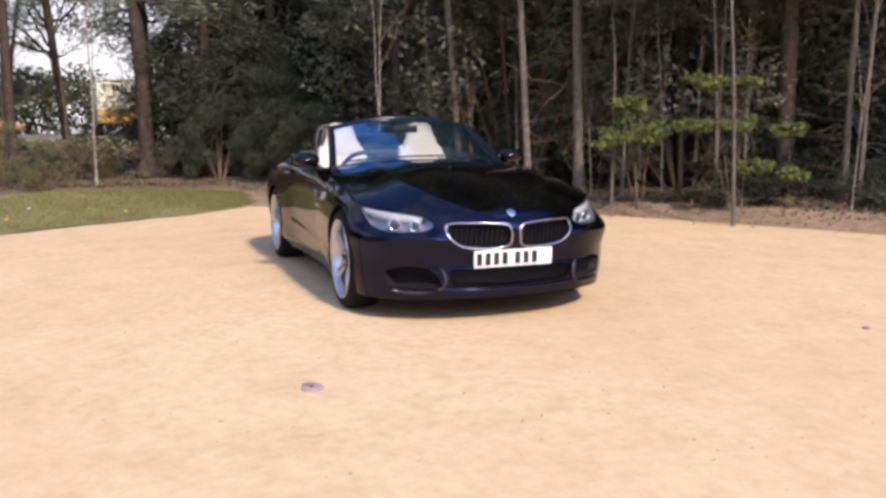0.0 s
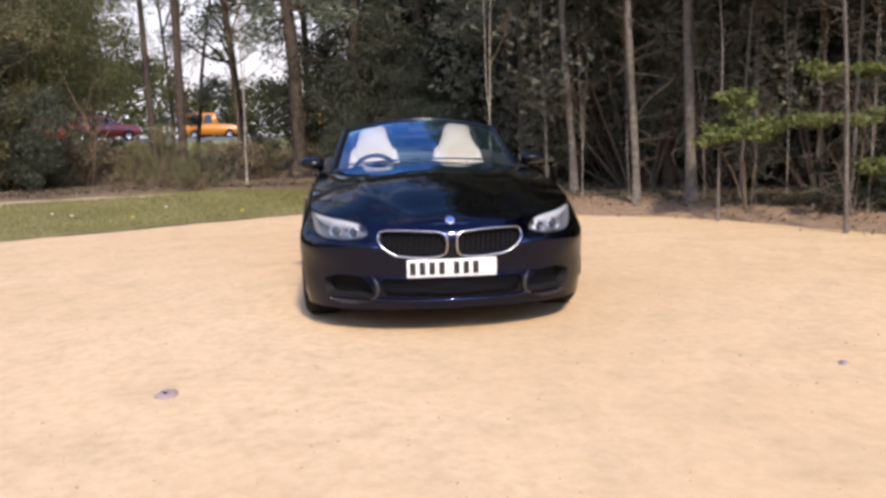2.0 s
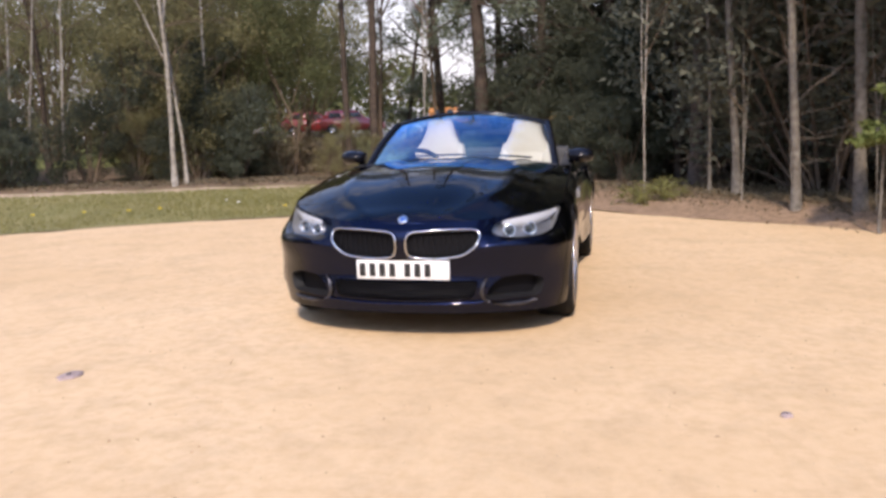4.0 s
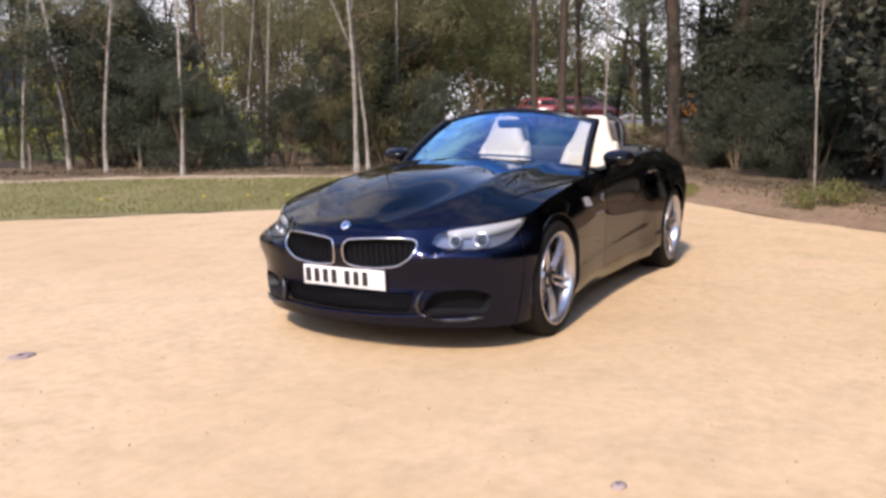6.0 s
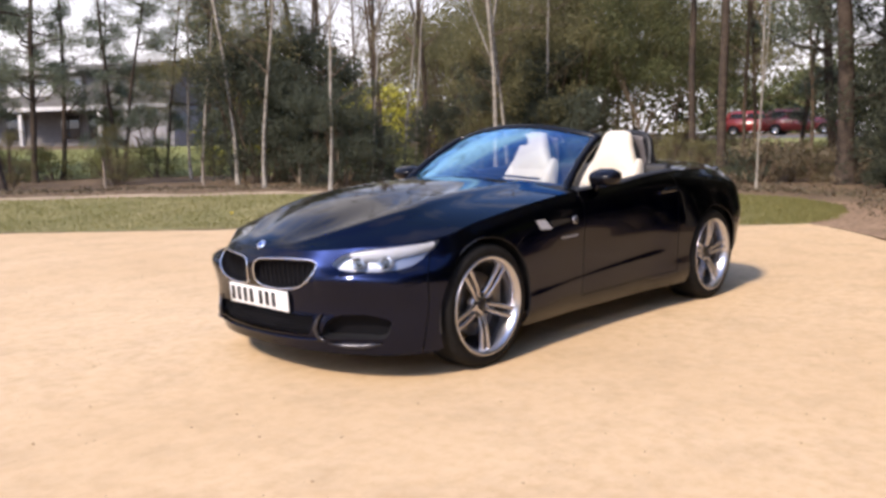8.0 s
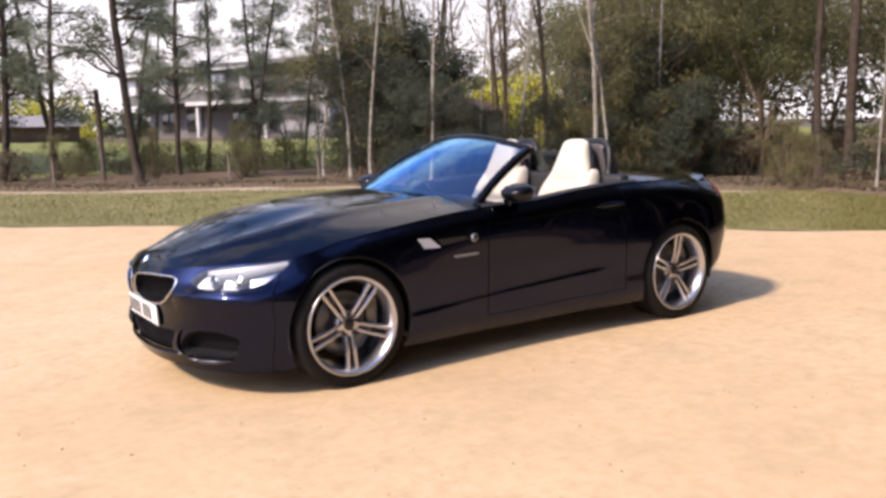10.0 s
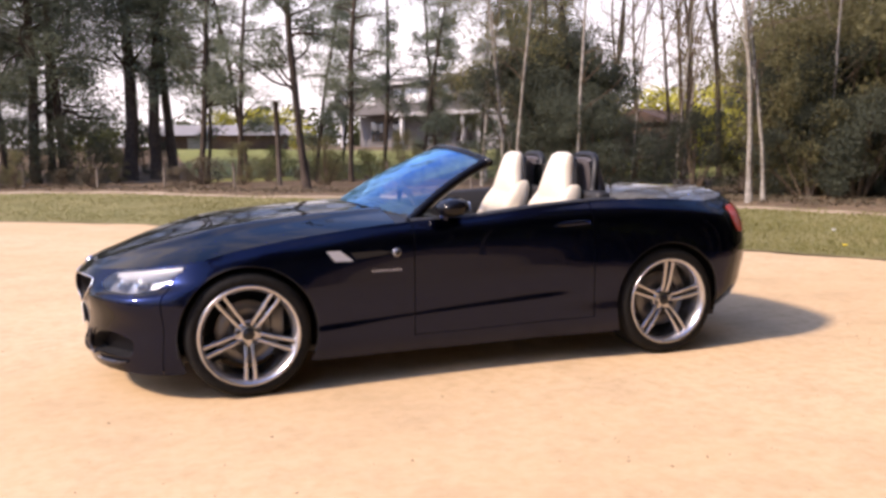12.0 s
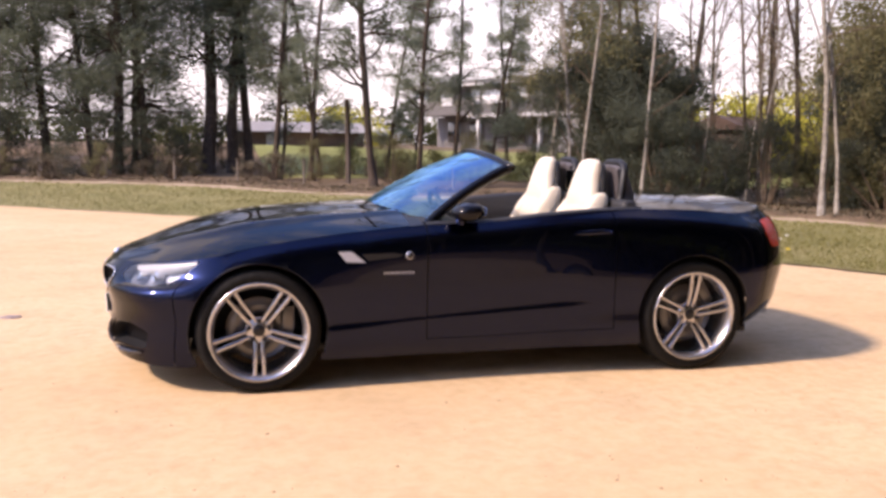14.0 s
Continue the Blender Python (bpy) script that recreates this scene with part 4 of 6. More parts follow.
    part("centre_console", box((0.95, 0.22, 0.22), (-1.55, 0, 0.42), 0.04), TRIM, cabin)
    part("armrest", box((0.36, 0.19, 0.07), (-1.78, 0, 0.56), 0.03), CREAM, cabin, "cream leather armrest")
    part("gear_lever", tube(Geo(), [(-1.33, 0, 0.52), (-1.35, 0, 0.60), (-1.36, 0, 0.64)], [0.014, 0.016, 0.022], 8), TRIM, cabin)
    for side in (1, -1):
        m = np.array([1, side, 1])
        u = np.linspace(u_door0, u_at_x(-2.16), 40)
        e = belt(u, np.ones_like(u))
        rows = [e, e + [0, -0.012, 0.010], e + [0, -0.06, 0.010], e + [0, -0.10, -0.01], e * [1, 1, 0] + [0, -0.125, 0.62], e * [1, 1, 0] + [0, -0.115, 0.28]]
        part("door_trim", Geo().add(np.concatenate(rows) * m, grid_faces(6, 40)), TRIM, cabin, "black inner door lining")
        part("door_pull", box((0.5, 0.05, 0.05), (-1.42, side * 0.655, 0.70), 0.02), CREAM, cabin, "cream door armrest")
        # roll hoop behind the seat
        q = np.linspace(0, math.pi, 22)
        hoop = np.stack([np.full(22, -2.13) - 0.05 * np.sin(q), side * 0.37 + 0.185 * np.sign(np.cos(q)) * np.abs(np.cos(q)) ** 0.5, 0.93 + 0.262 * np.sin(q) ** 0.6], -1)
        part("roll_hoop", tube(Geo(), hoop, 0.024, 10), BLACK, cabin, "black roll hoop behind the seat")
        part("hoop_panel", box((0.035, 0.33, 0.24), (-2.155, side * 0.37, 1.04), 0.015), MESH, cabin)
        fair = seat_loft([(0.93, -2.195, 0.200, 0.080), (1.03, -2.182, 0.190, 0.060), (1.11, -2.170, 0.166, 0.045), (1.165, -2.158, 0.122, 0.030), (1.18, -2.152, 0.06, 0.014)], 24)
        fv = np.concatenate(fair.v) + [0, side * 0.37, 0]
        part("hoop_fairing", Geo().add(fv, fair.f), FAIRING, cabin, "dark grey fairing behind the roll hoop")
    part("wind_deflector", box((0.012, 0.42, 0.20), (-2.10, 0, 1.03), 0.004), DARK_GLASS, cabin, "smoked wind deflector between the hoops")
    for side in (1, -1):
        build_seat(car, side * 0.365)
        # door mirrors
        mir = new("door_mirror")
        mir.parent = car
        sh = seat_loft([(-0.050, 0.01, 0.045, 0.035), (-0.036, 0.005, 0.085, 0.068), (0.0, 0, 0.098, 0.086), (0.030, -0.01, 0.086, 0.068), (0.048, -0.02, 0.045, 0.030)], 24, 2.4)
        v = np.concatenate(sh.v) + np.array([-1.10, 0.850, 0.935])
        part("mirror_shell", Geo().add(v * [1, side, 1], sh.f), GLOSS_BLACK, mir)
        part("mirror_foot", tube(Geo(), np.array([(-1.08, 0.78, 0.872), (-1.09, 0.81, 0.90), (-1.10, 0.84, 0.925)]) * [1, side, 1], [0.03, 0.022, 0.02], 8), PAINT, mir)
        part("mirror_glass", box((0.006, 0.10, 0.05), (-1.186, side * 0.850, 0.935), 0.003), CHROME, mir, "mirror glass")
        # fender trim: pale vent blade, round badge, model script as a bar
        vent = np.array([(-0.405, 0.728), (-0.475, 0.728), (-0.545, 0.672), (-0.445, 0.676)])

        def on_side(xz, lift):
            u = np.array([u_at_x(x, 0.8) for x, z in xz])
            v = np.full(len(u), 0.75)
            for _ in range(10):
                q = belt(u, v)
                qv = (belt(u, v + 1e-4) - q) / 1e-4
                v = np.clip(v + (xz[:, 1] - q[:, 2]) / qv[:, 2], 0, 1)
                q = belt(u, v)
                u = u - (xz[:, 0] - q[:, 0])
            return (belt(u, v) + belt_out(u, v) * lift) * [1, side, 1]
        a0, a1 = on_side(vent, 0.012), on_side(vent, -0.01)
        part("side_vent", Geo().add(np.concatenate([a0, a1]), [(0, 1, 2, 3), (0, 1, 5, 4), (1, 2, 6, 5), (2, 3, 7, 6), (3, 0, 4, 7)]), LAMP_WHITE, body, "pale vent blade with side lamp", smooth=False)
        scoop = on_side(np.array([(-0.53, 0.715), (-0.56, 0.68), (-0.72, 0.695), (-0.76, 0.708), (-0.70, 0.718)]), 0.001)
        part("vent_scoop", Geo().add(scoop, [(0, 1, 2, 3, 4)]), BLACK, body)
        c = on_side(np.array([(-0.785, 0.703)]), 0.004)[0]
        for r, mat2, lift in ((0.022, LAMP_GREY, 0.0), (0.013, INK, 0.004)):
            gg = revolve([(0.0, 0.004 + lift), (r, 0.003 + lift), (r + 0.002, -0.004)], 24)
            part("side_badge", Geo().add((np.concatenate(gg.v) + [0, 0, 0]) * [1, side, 1] + c, gg.f), mat2, body, "round chrome badge")
        script = Geo()
        for k in range(9):
            x0 = -0.645 - 0.019 * k
            bar = on_side(np.array([(x0, 0.618), (x0, 0.606), (x0 - 0.012, 0.607), (x0 - 0.012, 0.619)]), 0.003)
            script.add(bar, [(0, 1, 2, 3)])
        part("model_script", script, SCRIPT, body, "small pale model script as plain bars")
        hd = on_side(np.array([(-1.72, 0.805), (-1.78, 0.810), (-1.88, 0.815), (-1.93, 0.812)]), 0.018)
        part("door_handle", tube(Geo(), hd, [0.010, 0.016, 0.016, 0.010], 8), PAINT, body, "body-coloured door handle")
    # the nose badge
    gg = revolve([(0.0, 0.004), (0.018, 0.0036), (0.026, 0.0025), (0.028, -0.004)], 28)
    rot = np.array(Vector((0, 1, 0)).rotation_difference(Vector((0.72, 0, 0.7))).to_matrix())
    part("nose_badge", Geo().add(np.concatenate(gg.v) @ rot.T + [0.778, 0, 0.655], gg.f), CHROME, body, "round chrome badge")
    gg = revolve([(0.0, 0.008), (0.009, 0.007), (0.010, 0.0)], 24)
    part("badge_centre", Geo().add(np.concatenate(gg.v) @ rot.T + [0.778, 0, 0.655], gg.f), BLUE_MARK, body, "blue badge centre")
    # number plate
    lean = Matrix.Rotation(radians(4), 4, "Y")
    plate = part("number_plate", box((0.008, 0.508, 0.103), (0.806, 0, 0.388), 0.003, lean), PLATE, body, "white number plate")
    y = -0.222
    for k in range(7):
        y += 0.055 + (0.028 if k == 4 else 0.0) if k else 0.0
        part("plate_bar", box((0.003, 0.034, 0.074), (0.8106, y, 0.388), 0.001, lean), INK, plate, "black bar")
    part("underbody", box((3.3, 1.36, 0.05), (-1.30, 0, 0.19), 0.01), BLACK, body)
    part("plate_plinth", box((0.05, 0.50, 0.10), (0.768, 0, 0.386), 0.01), PAINT, body)
    part("front_core", box((0.10, 0.86, 0.34), (0.58, 0, 0.38), 0.03), BLACK, body)
    for y in (0.42, -0.42):
        part("exhaust_pipe", revolve([(0.036, 0.06), (0.041, 0.06), (0.041, -0.10), (0.034, -0.10), (0.034, 0.05)], 24), CHROME, body).matrix_local = pose(-3.19, y, 0.265, 0, 0, 90)
    # wheels
    front, back = build_wheel(False), build_wheel(True)
    front.parent = back.parent = car
    front.matrix_local = pose(0, 0.758, 0.322)
    back.matrix_local = pose(REAR_AXLE, 0.762, 0.322, 0, 31, 0)
    for src, m in ((front, pose(0, -0.758, 0.322, 0, 17, 180)), (back, pose(REAR_AXLE, -0.762, 0.322, 0, 40, 180))):
        copy_thing(src, m)
    return car


build_roadster()


# ---- trees and shrubs ----


def leaves(centres, length, width, rng, up=0.0):
    """Small pointed leaves at the centres, each turned its own way."""
    c = np.asarray(centres, float)
    n = len(c)
    d = rng.normal(size=(n, 3))
    d[:, 2] = d[:, 2] * 0.7 + up
    d /= np.linalg.norm(d, axis=1, keepdims=True)
    s = np.cross(d, rng.normal(size=(n, 3)))
    s /= np.linalg.norm(s, axis=1, keepdims=True) + 1e-9
    L = length * rng.uniform(0.6, 1.3, (n, 1))
    W = width * rng.uniform(0.7, 1.3, (n, 1))
    v = np.stack([c - d * L * 0.4 - s * W / 2, c - d * L * 0.4 + s * W / 2, c + d * L * 0.6], 1)
    k = np.arange(n) * 3
    return v.reshape(-1, 3), np.stack([k, k + 1, k + 2], -1)


def leaf_mesh(name, batches, mat):
    vs, fs, base = [], [], 0
    for v, f in batches:
        vs.append(v)
        fs.append(f + base)
        base += len(v)
    v, f = np.concatenate(vs), np.concatenate(fs)
    me = bpy.data.meshes.new(name)
    me.vertices.add(len(v))
    me.vertices.foreach_set("co", v.ravel())
    me.loops.add(f.size)
    me.loops.foreach_set("vertex_index", f.ravel().astype(np.int32))
    me.polygons.add(len(f))
    me.polygons.foreach_set("loop_start", (np.arange(len(f)) * 3).astype(np.int32))
    me.update(calc_edges=True)
    me.materials.append(mat)
    return me


def wander(start, direction, length, n, rng, bend=0.12, rise=0.0):
    """A crooked path."""
    p, d = [np.array(start, float)], np.array(direction, float)
    d /= np.linalg.norm(d)
    for _ in range(n - 1):
        d = d + rng.normal(size=3) * bend + np.array([0, 0, rise])
        d /= np.linalg.norm(d)
        p.append(p[-1] + d * length / (n - 1))
    return np.array(p)


def clump(centre, radius, n, rng, flat=0.6):
    p = rng.normal(size=(n, 3))
    p /= np.linalg.norm(p, axis=1, keepdims=True)
    p *= rng.uniform(0.25, 1.0, (n, 1)) ** 0.6 * radius
    p[:, 2] *= flat
    return p + np.asarray(centre)


def make_pine(seed, height=13.0, r=0.19, low=1.5, spread=2.1, label="tall dark pine with tufts of needles on bent limbs", tufts=80, lean=0.03, tuft_r=0.54, each=80, needles=None):
    rng = np.random.default_rng(seed)
    t = thing("pine_tree", label, "tree", "pines round the yard")
    g = Geo()
    trunk = wander((0, 0, -0.15), (rng.normal() * lean, rng.normal() * lean, 1), height, 16, rng, 0.025)
    rad = np.linspace(r, r * 0.35, 16)
    rad[0] *= 1.35
    tube(g, trunk, rad, 10)
    part("trunk", g, PINE_BARK, t)
    limbs, cs = Geo(), []
    zs = np.concatenate([rng.uniform(low, 6.5, int(tufts * 0.68)), rng.uniform(6.5, height, tufts - int(tufts * 0.68))])
    for z in zs:
        k = np.interp(z, trunk[:, 2], np.arange(16))
        o = trunk[int(k)] + (trunk[min(int(k) + 1, 15)] - trunk[int(k)]) * (k - int(k))
        a = rng.uniform(0, 2 * math.pi)
        L = spread * rng.uniform(0.35, 1.0) * (1.0 - 0.45 * max(0, (z - 7) / (height - 7)))
        path = wander(o, (math.cos(a), math.sin(a), rng.uniform(-0.3, 0.6)), L, 6, rng, 0.26, 0.04)
        tube(limbs, path, np.linspace(0.032, 0.008, 6) * (1.2 if L > 1.3 else 0.9), 5)
        for q in (3, 4, 5):
            rr = tuft_r * rng.uniform(0.55, 1.15)
            cs.append(clump(path[q], rr, each if z < 6.5 else each // 3, rng, 0.75))
    tagged(part("limb_work", limbs, PINE_BARK, t), kind="stuff")
    c = np.concatenate(cs)
    part("crown", leaf_mesh("crown", [leaves(c, 0.14, 0.034, rng, 0.2)], needles or NEEDLES), None, t, "dark green needle tufts")
    return t


def make_wood_tree(seed, height=12.0, r=0.12, label="straight grey conifer trunk with bare dead side branches", dead=64, bark=None, crown=None, low=3.0, clumps=56, each=36, leaf=(0.22, 0.06)):
    """A forest conifer: bare below with dead twigs, a dense dark crown above."""
    bark, crown = bark or BARK, crown or NEEDLES
    rng = np.random.default_rng(seed)
    t = thing("conifer_tree", label, "tree", "conifers at the wood's edge")
    g = Geo()
    trunk = wander((0, 0, -0.15), (rng.normal() * 0.02, rng.normal() * 0.02, 1), height, 18, rng, 0.02)
    rad = np.linspace(r, r * 0.3, 18)
    rad[0] *= 1.5
    tube(g, trunk, rad, 10)
    part("trunk", g, bark, t)
    limbs = Geo()
    for _ in range(dead):
        z = rng.uniform(0.7, 5.4)
        o = trunk[0] + (trunk[-1] - trunk[0]) * (z / height)
        a = rng.uniform(0, 2 * math.pi)
        path = wander(o, (math.cos(a), math.sin(a), rng.uniform(-0.35, 0.15)), rng.uniform(0.35, 1.5), 6, rng, 0.3)
        tube(limbs, path, np.linspace(0.0065, 0.002, 6), 3)
        if rng.random() < 0.6:
            tube(limbs, wander(path[3], path[4] - path[2] + rng.normal(size=3) * 0.2, 0.4, 4, rng, 0.2), np.linspace(0.006, 0.003, 4), 3)
    tagged(part("dead_branchwork", limbs, DEAD_TWIG, t), kind="stuff")
    cs = []
    for _ in range(clumps):
        z = low + (height - low) * rng.uniform(0, 1) ** 1.3
        a, q = rng.uniform(0, 2 * math.pi), rng.uniform(0.3, 1.0)
        rr = 1.7 * (1 - 0.7 * (z - 3) / (height - 3)) * q
        cs.append(clump((rr * math.cos(a), rr * math.sin(a), z), 0.7, each, rng, 0.6))
    part("crown", leaf_mesh("crown", [leaves(np.concatenate(cs), *leaf, rng, -0.1)], crown), None, t, "dense dark needle crown")
    return t


def make_birch(seed, height=9.0, r=0.05, fork=True, label="slender pale birch with bare thin branches", leaf=700, bark=None, limb=26, group="birches along the verge", name="birch_tree"):
    rng = np.random.default_rng(seed)
    t = thing(name, label, "tree", group)
    g = Geo()
    trunk = wander((0, 0, -0.1), (rng.normal() * 0.03, rng.normal() * 0.03, 1), height, 16, rng, 0.03)
    rad = np.linspace(r, r * 0.22, 16)
    rad[0] *= 1.5
    tube(g, trunk, rad, 9)
    if fork:
        k = 4 + seed % 3
        tube(g, wander(trunk[k], (rng.normal() * 0.25, rng.normal() * 0.25, 1), height * 0.6, 12, rng, 0.05), np.linspace(rad[k] * 0.75, r * 0.18, 12), 7)
    part("trunk", g, bark or BIRCH_BARK, t)
    limbs, cs = Geo(), []
    for _ in range(limb):
        z = rng.uniform(1.8, height)
        o = trunk[0] + (trunk[-1] - trunk[0]) * 0
        k = np.interp(z, trunk[:, 2], np.arange(16))
        o = trunk[min(int(k), 15)]
        a = rng.uniform(0, 2 * math.pi)
        path = wander(o, (math.cos(a), math.sin(a), rng.uniform(0.5, 1.3)), rng.uniform(0.5, 1.6), 6, rng, 0.16)
        tube(limbs, path, np.linspace(0.012, 0.003, 6), 4)
        for _ in range(2):
            j = rng.integers(2, 5)
            tw = wander(path[j], path[j] - path[j - 1] + rng.normal(size=3) * 0.12, rng.uniform(0.25, 0.7), 4, rng, 0.2)
            tube(limbs, tw, np.linspace(0.005, 0.002, 4), 3)
            cs.append(clump(tw[-1], 0.22, max(3, leaf // 60), rng, 0.8))
    tagged(part("branchwork", limbs, TWIG, t), kind="stuff")
    tagged(part("leafage", leaf_mesh("leafage", [leaves(np.concatenate(cs), 0.06, 0.04, rng)], OLIVE), None, t, "sparse young olive leaves"), kind="stuff")
    return t


def make_shrub(seed, w, h, mat, n, leaf_size, label, group, lobes=26, name="shrub", stems=14, base=0.08):
    """A shrub: stems, and leaves gathered in many lobes with gaps between them."""
    rng = np.random.default_rng(seed)
    t = thing(name, label, "shrub", group)
    g, cs = Geo(), []
    for k in range(lobes):
        a, q = rng.uniform(0, 2 * math.pi), math.sqrt(rng.uniform(0, 1))
        z = h * rng.uniform(base, 0.92)
        env = w * (0.55 + 0.45 * math.sin(math.pi * min(0.95, z / h + 0.12)))
        c = np.array([env * q * math.cos(a), env * q * math.sin(a), z])
        rr = w * rng.uniform(0.20, 0.38)
        p = clump(c, rr, n // lobes, rng, 0.8)
        p = p[p[:, 2] > 0.03]
        cs.append(p)
        if k < stems and base > 0.2:
            fork = np.array([0.0, 0.0, h * base * rng.uniform(0.3, 1.0)])
            tube(g, np.stack([fork, (fork + c) / 2 + rng.normal(size=3) * 0.2, c]), [0.016, 0.011, 0.004], 5)
        elif k < stems:
            tube(g, np.stack([np.array([c[0] * 0.15, c[1] * 0.15, -0.08]), c * [0.55, 0.55, 0.45], c]), [0.026, 0.018, 0.008], 5)
    if base > 0.2:
        tube(g, wander((0, 0, -0.1), (0.05, 0.03, 1), h * base * 0.95, 7, rng, 0.05), np.linspace(0.06, 0.035, 7), 7)
    tagged(part("stemwork", g, TWIG, t), kind="stuff")
    tagged(part("foliage", leaf_mesh("foliage", [leaves(np.concatenate(cs), leaf_size, leaf_size * 0.5, rng)], mat), None, t), kind="stuff")
    return t


def put(src, spots, seed=1, size=(0.85, 1.2), sink=0.0):
    """Copies of a plant at the spots (x, y) or (x, y, scale)."""
    rng = np.random.default_rng(seed)
    for s in spots:
        k = s[2] if len(s) > 2 else rng.uniform(*size)
        z = at_ground(s[0], s[1]) - sink
        copy_thing(src, pose(s[0], s[1], z, 0, 0, rng.uniform(0, 360)) @ Matrix.Scale(k, 4))


def retire(*obs):
    """Take away the models that were only copied from."""
    for ob in obs:
        for o in (*ob.children_recursive, ob):
            bpy.data.objects.remove(o, do_unlink=True)


SAPLING = [(-4.0, 3.81, 1.12, 0.40, 0.6), (-4.12, 3.6, 1.03, 0.26, 0.6), (-3.85, 4.08, 1.08, 0.30, 0.6), (-4.0, 3.85, 1.42, 0.26, 0.5), (-3.55, 4.5, 1.17, 0.34, 0.3),
           (-3.22, 4.92, 1.17, 0.32, 0.35), (-2.86, 5.36, 1.09, 0.24, 0.4), (-3.46, 4.62, 1.71, 0.34, 0.35), (-3.2, 4.96, 1.68, 0.24, 0.35), (-3.1, 5.07, 0.66, 0.26, 0.35), (-2.84, 5.38, 0.58, 0.22, 0.35)]


def build_sapling():
    """A leafy sapling before the dark wood: thin stems and tiers of young leaves (x, y, height, reach, flatness)."""
    rng = np.random.default_rng(52)
    t = thing("sapling", "leafy sapling with tiers of bright young leaves before the dark wood", "sapling")
    foot = np.array([(-3.98, 3.98, 0.1), (-3.3, 4.9, 0.1), (-2.95, 5.4, 0.1)])
    g, cs = Geo(), []
    for x, y, z, r, flat in SAPLING:
        c = np.array([x, y, z])
        a = foot[np.argmin(((foot - c)[:, :2] ** 2).sum(1))]
        tube(g, np.stack([a + rng.normal(size=3) * [0.05, 0.05, 0], a * 0.6 + c * 0.4 + [0.03, 0, 0.1], c]), [0.009, 0.007, 0.003], 5)
        for _ in range(9):
            q = clump(c, r * 0.8, 1, rng, flat)[0]
            cs.append(clump(q, r * 0.42, 34, rng, 0.45))
    tagged(part("stemwork", g, TWIG, t), kind="stuff")
    tagged(part("foliage", leaf_mesh("foliage", [leaves(np.concatenate(cs), 0.075, 0.05, rng)], SPRAY), None, t), kind="stuff")


def build_plants():
    pines = [make_pine(11), make_pine(12, 12.0, 0.15, 2.2, 1.8), make_pine(13, 11.0, 0.10, 2.3, 1.7, tufts=38, tuft_r=0.46, each=72)]
    tall = [make_pine(18, 13.0, 0.19, 3.0, 2.1, "tall pine with a thick bare lower trunk", 66, 0.05, 0.58, 80),
            make_pine(19, 12.0, 0.16, 3.3, 1.9, "tall pine with a thick bare lower trunk", 54, 0.05, 0.56, 80)]
    young = [make_pine(14, 9.0, 0.07, 1.0, 1.25, "slim young pine with loose needle tufts", 38, 0.06, 0.42, 72),
             make_pine(15, 8.0, 0.06, 0.9, 1.1, "slim young pine with loose needle tufts", 34, 0.08, 0.42, 72)]
    dense = make_pine(20, 11.0, 0.14, 0.8, 2.1, "dense dark pine at the corner of the wood", 92, 0.03, 0.62, 90, EVERGREEN)
    lanky = [make_pine(26, 12.0, 0.10, 4.4, 1.6, "straight dark pine trunk with a few high tufts", 26, 0.02, 0.44, 70),
             make_pine(27, 11.0, 0.08, 4.0, 1.5, "straight dark pine trunk with a few high tufts", 22, 0.03, 0.42, 70)]
    fine = dict(crown=SHADE, low=3.8, clumps=110, each=80, leaf=(0.16, 0.05))
    woods = [make_wood_tree(21, 13, 0.066, **fine), make_wood_tree(22, 12, 0.056, **fine), make_wood_tree(23, 11, 0.048, "thin grey conifer trunk with bare dead twigs", 50, crown=SHADE, low=7.0, clumps=70, each=70, leaf=(0.22, 0.07))]
    bare = [make_birch(34, 10.0, 0.075, True, "tall bare tree with brown twigs", 240, PINE_BARK, 60, "bare trees behind the verge", "bare_tree"),
            make_birch(35, 9.0, 0.05, True, "tall bare tree with brown twigs", 240, TWIG, 60, "bare trees behind the verge", "bare_tree")]
    bushy = [make_pine(16, 11.0, 0.14, 1.5, 2.5, "bushy dark pine with low hanging foliage", 74, 0.03, 0.70, 100),
             make_pine(17, 10.0, 0.12, 1.8, 2.2, "bushy dark pine with low hanging foliage", 62, 0.05, 0.66, 96)]
    birches = [make_birch(31), make_birch(32, 8.0, 0.034, False), make_birch(33, 8.5, 0.038, True), make_birch(36, 6.0, 0.017, True, limb=10, leaf=120)]
    ever = [make_shrub(41, 1.5, 3.4, EVERGREEN, 14000, 0.070, "tall dark evergreen shrub", "evergreen shrubs", 30),
            make_shrub(42, 1.3, 2.4, EVERGREEN, 10500, 0.070, "dense dark evergreen shrub", "evergreen shrubs", 34)]
    olive = [make_shrub(43, 1.4, 3.8, OLIVE, 11000, 0.058, "loose olive-brown shrub in young leaf", "olive shrubs", 46, stems=30),
             make_shrub(44, 1.1, 2.4, OLIVE, 6000, 0.058, "loose olive-brown shrub in young leaf", "olive shrubs", 36, stems=26)]
    crowns = [make_shrub(50, 1.7, 5.6, OLIVE, 11000, 0.06, "small olive-brown tree in young leaf on bare stems", "olive trees", 44, "olive_tree", 11, 0.34),
              make_shrub(51, 1.5, 5.0, FAR_GREEN, 11000, 0.06, "small green tree in young leaf on bare stems", "olive trees", 40, "olive_tree", 11, 0.36)]
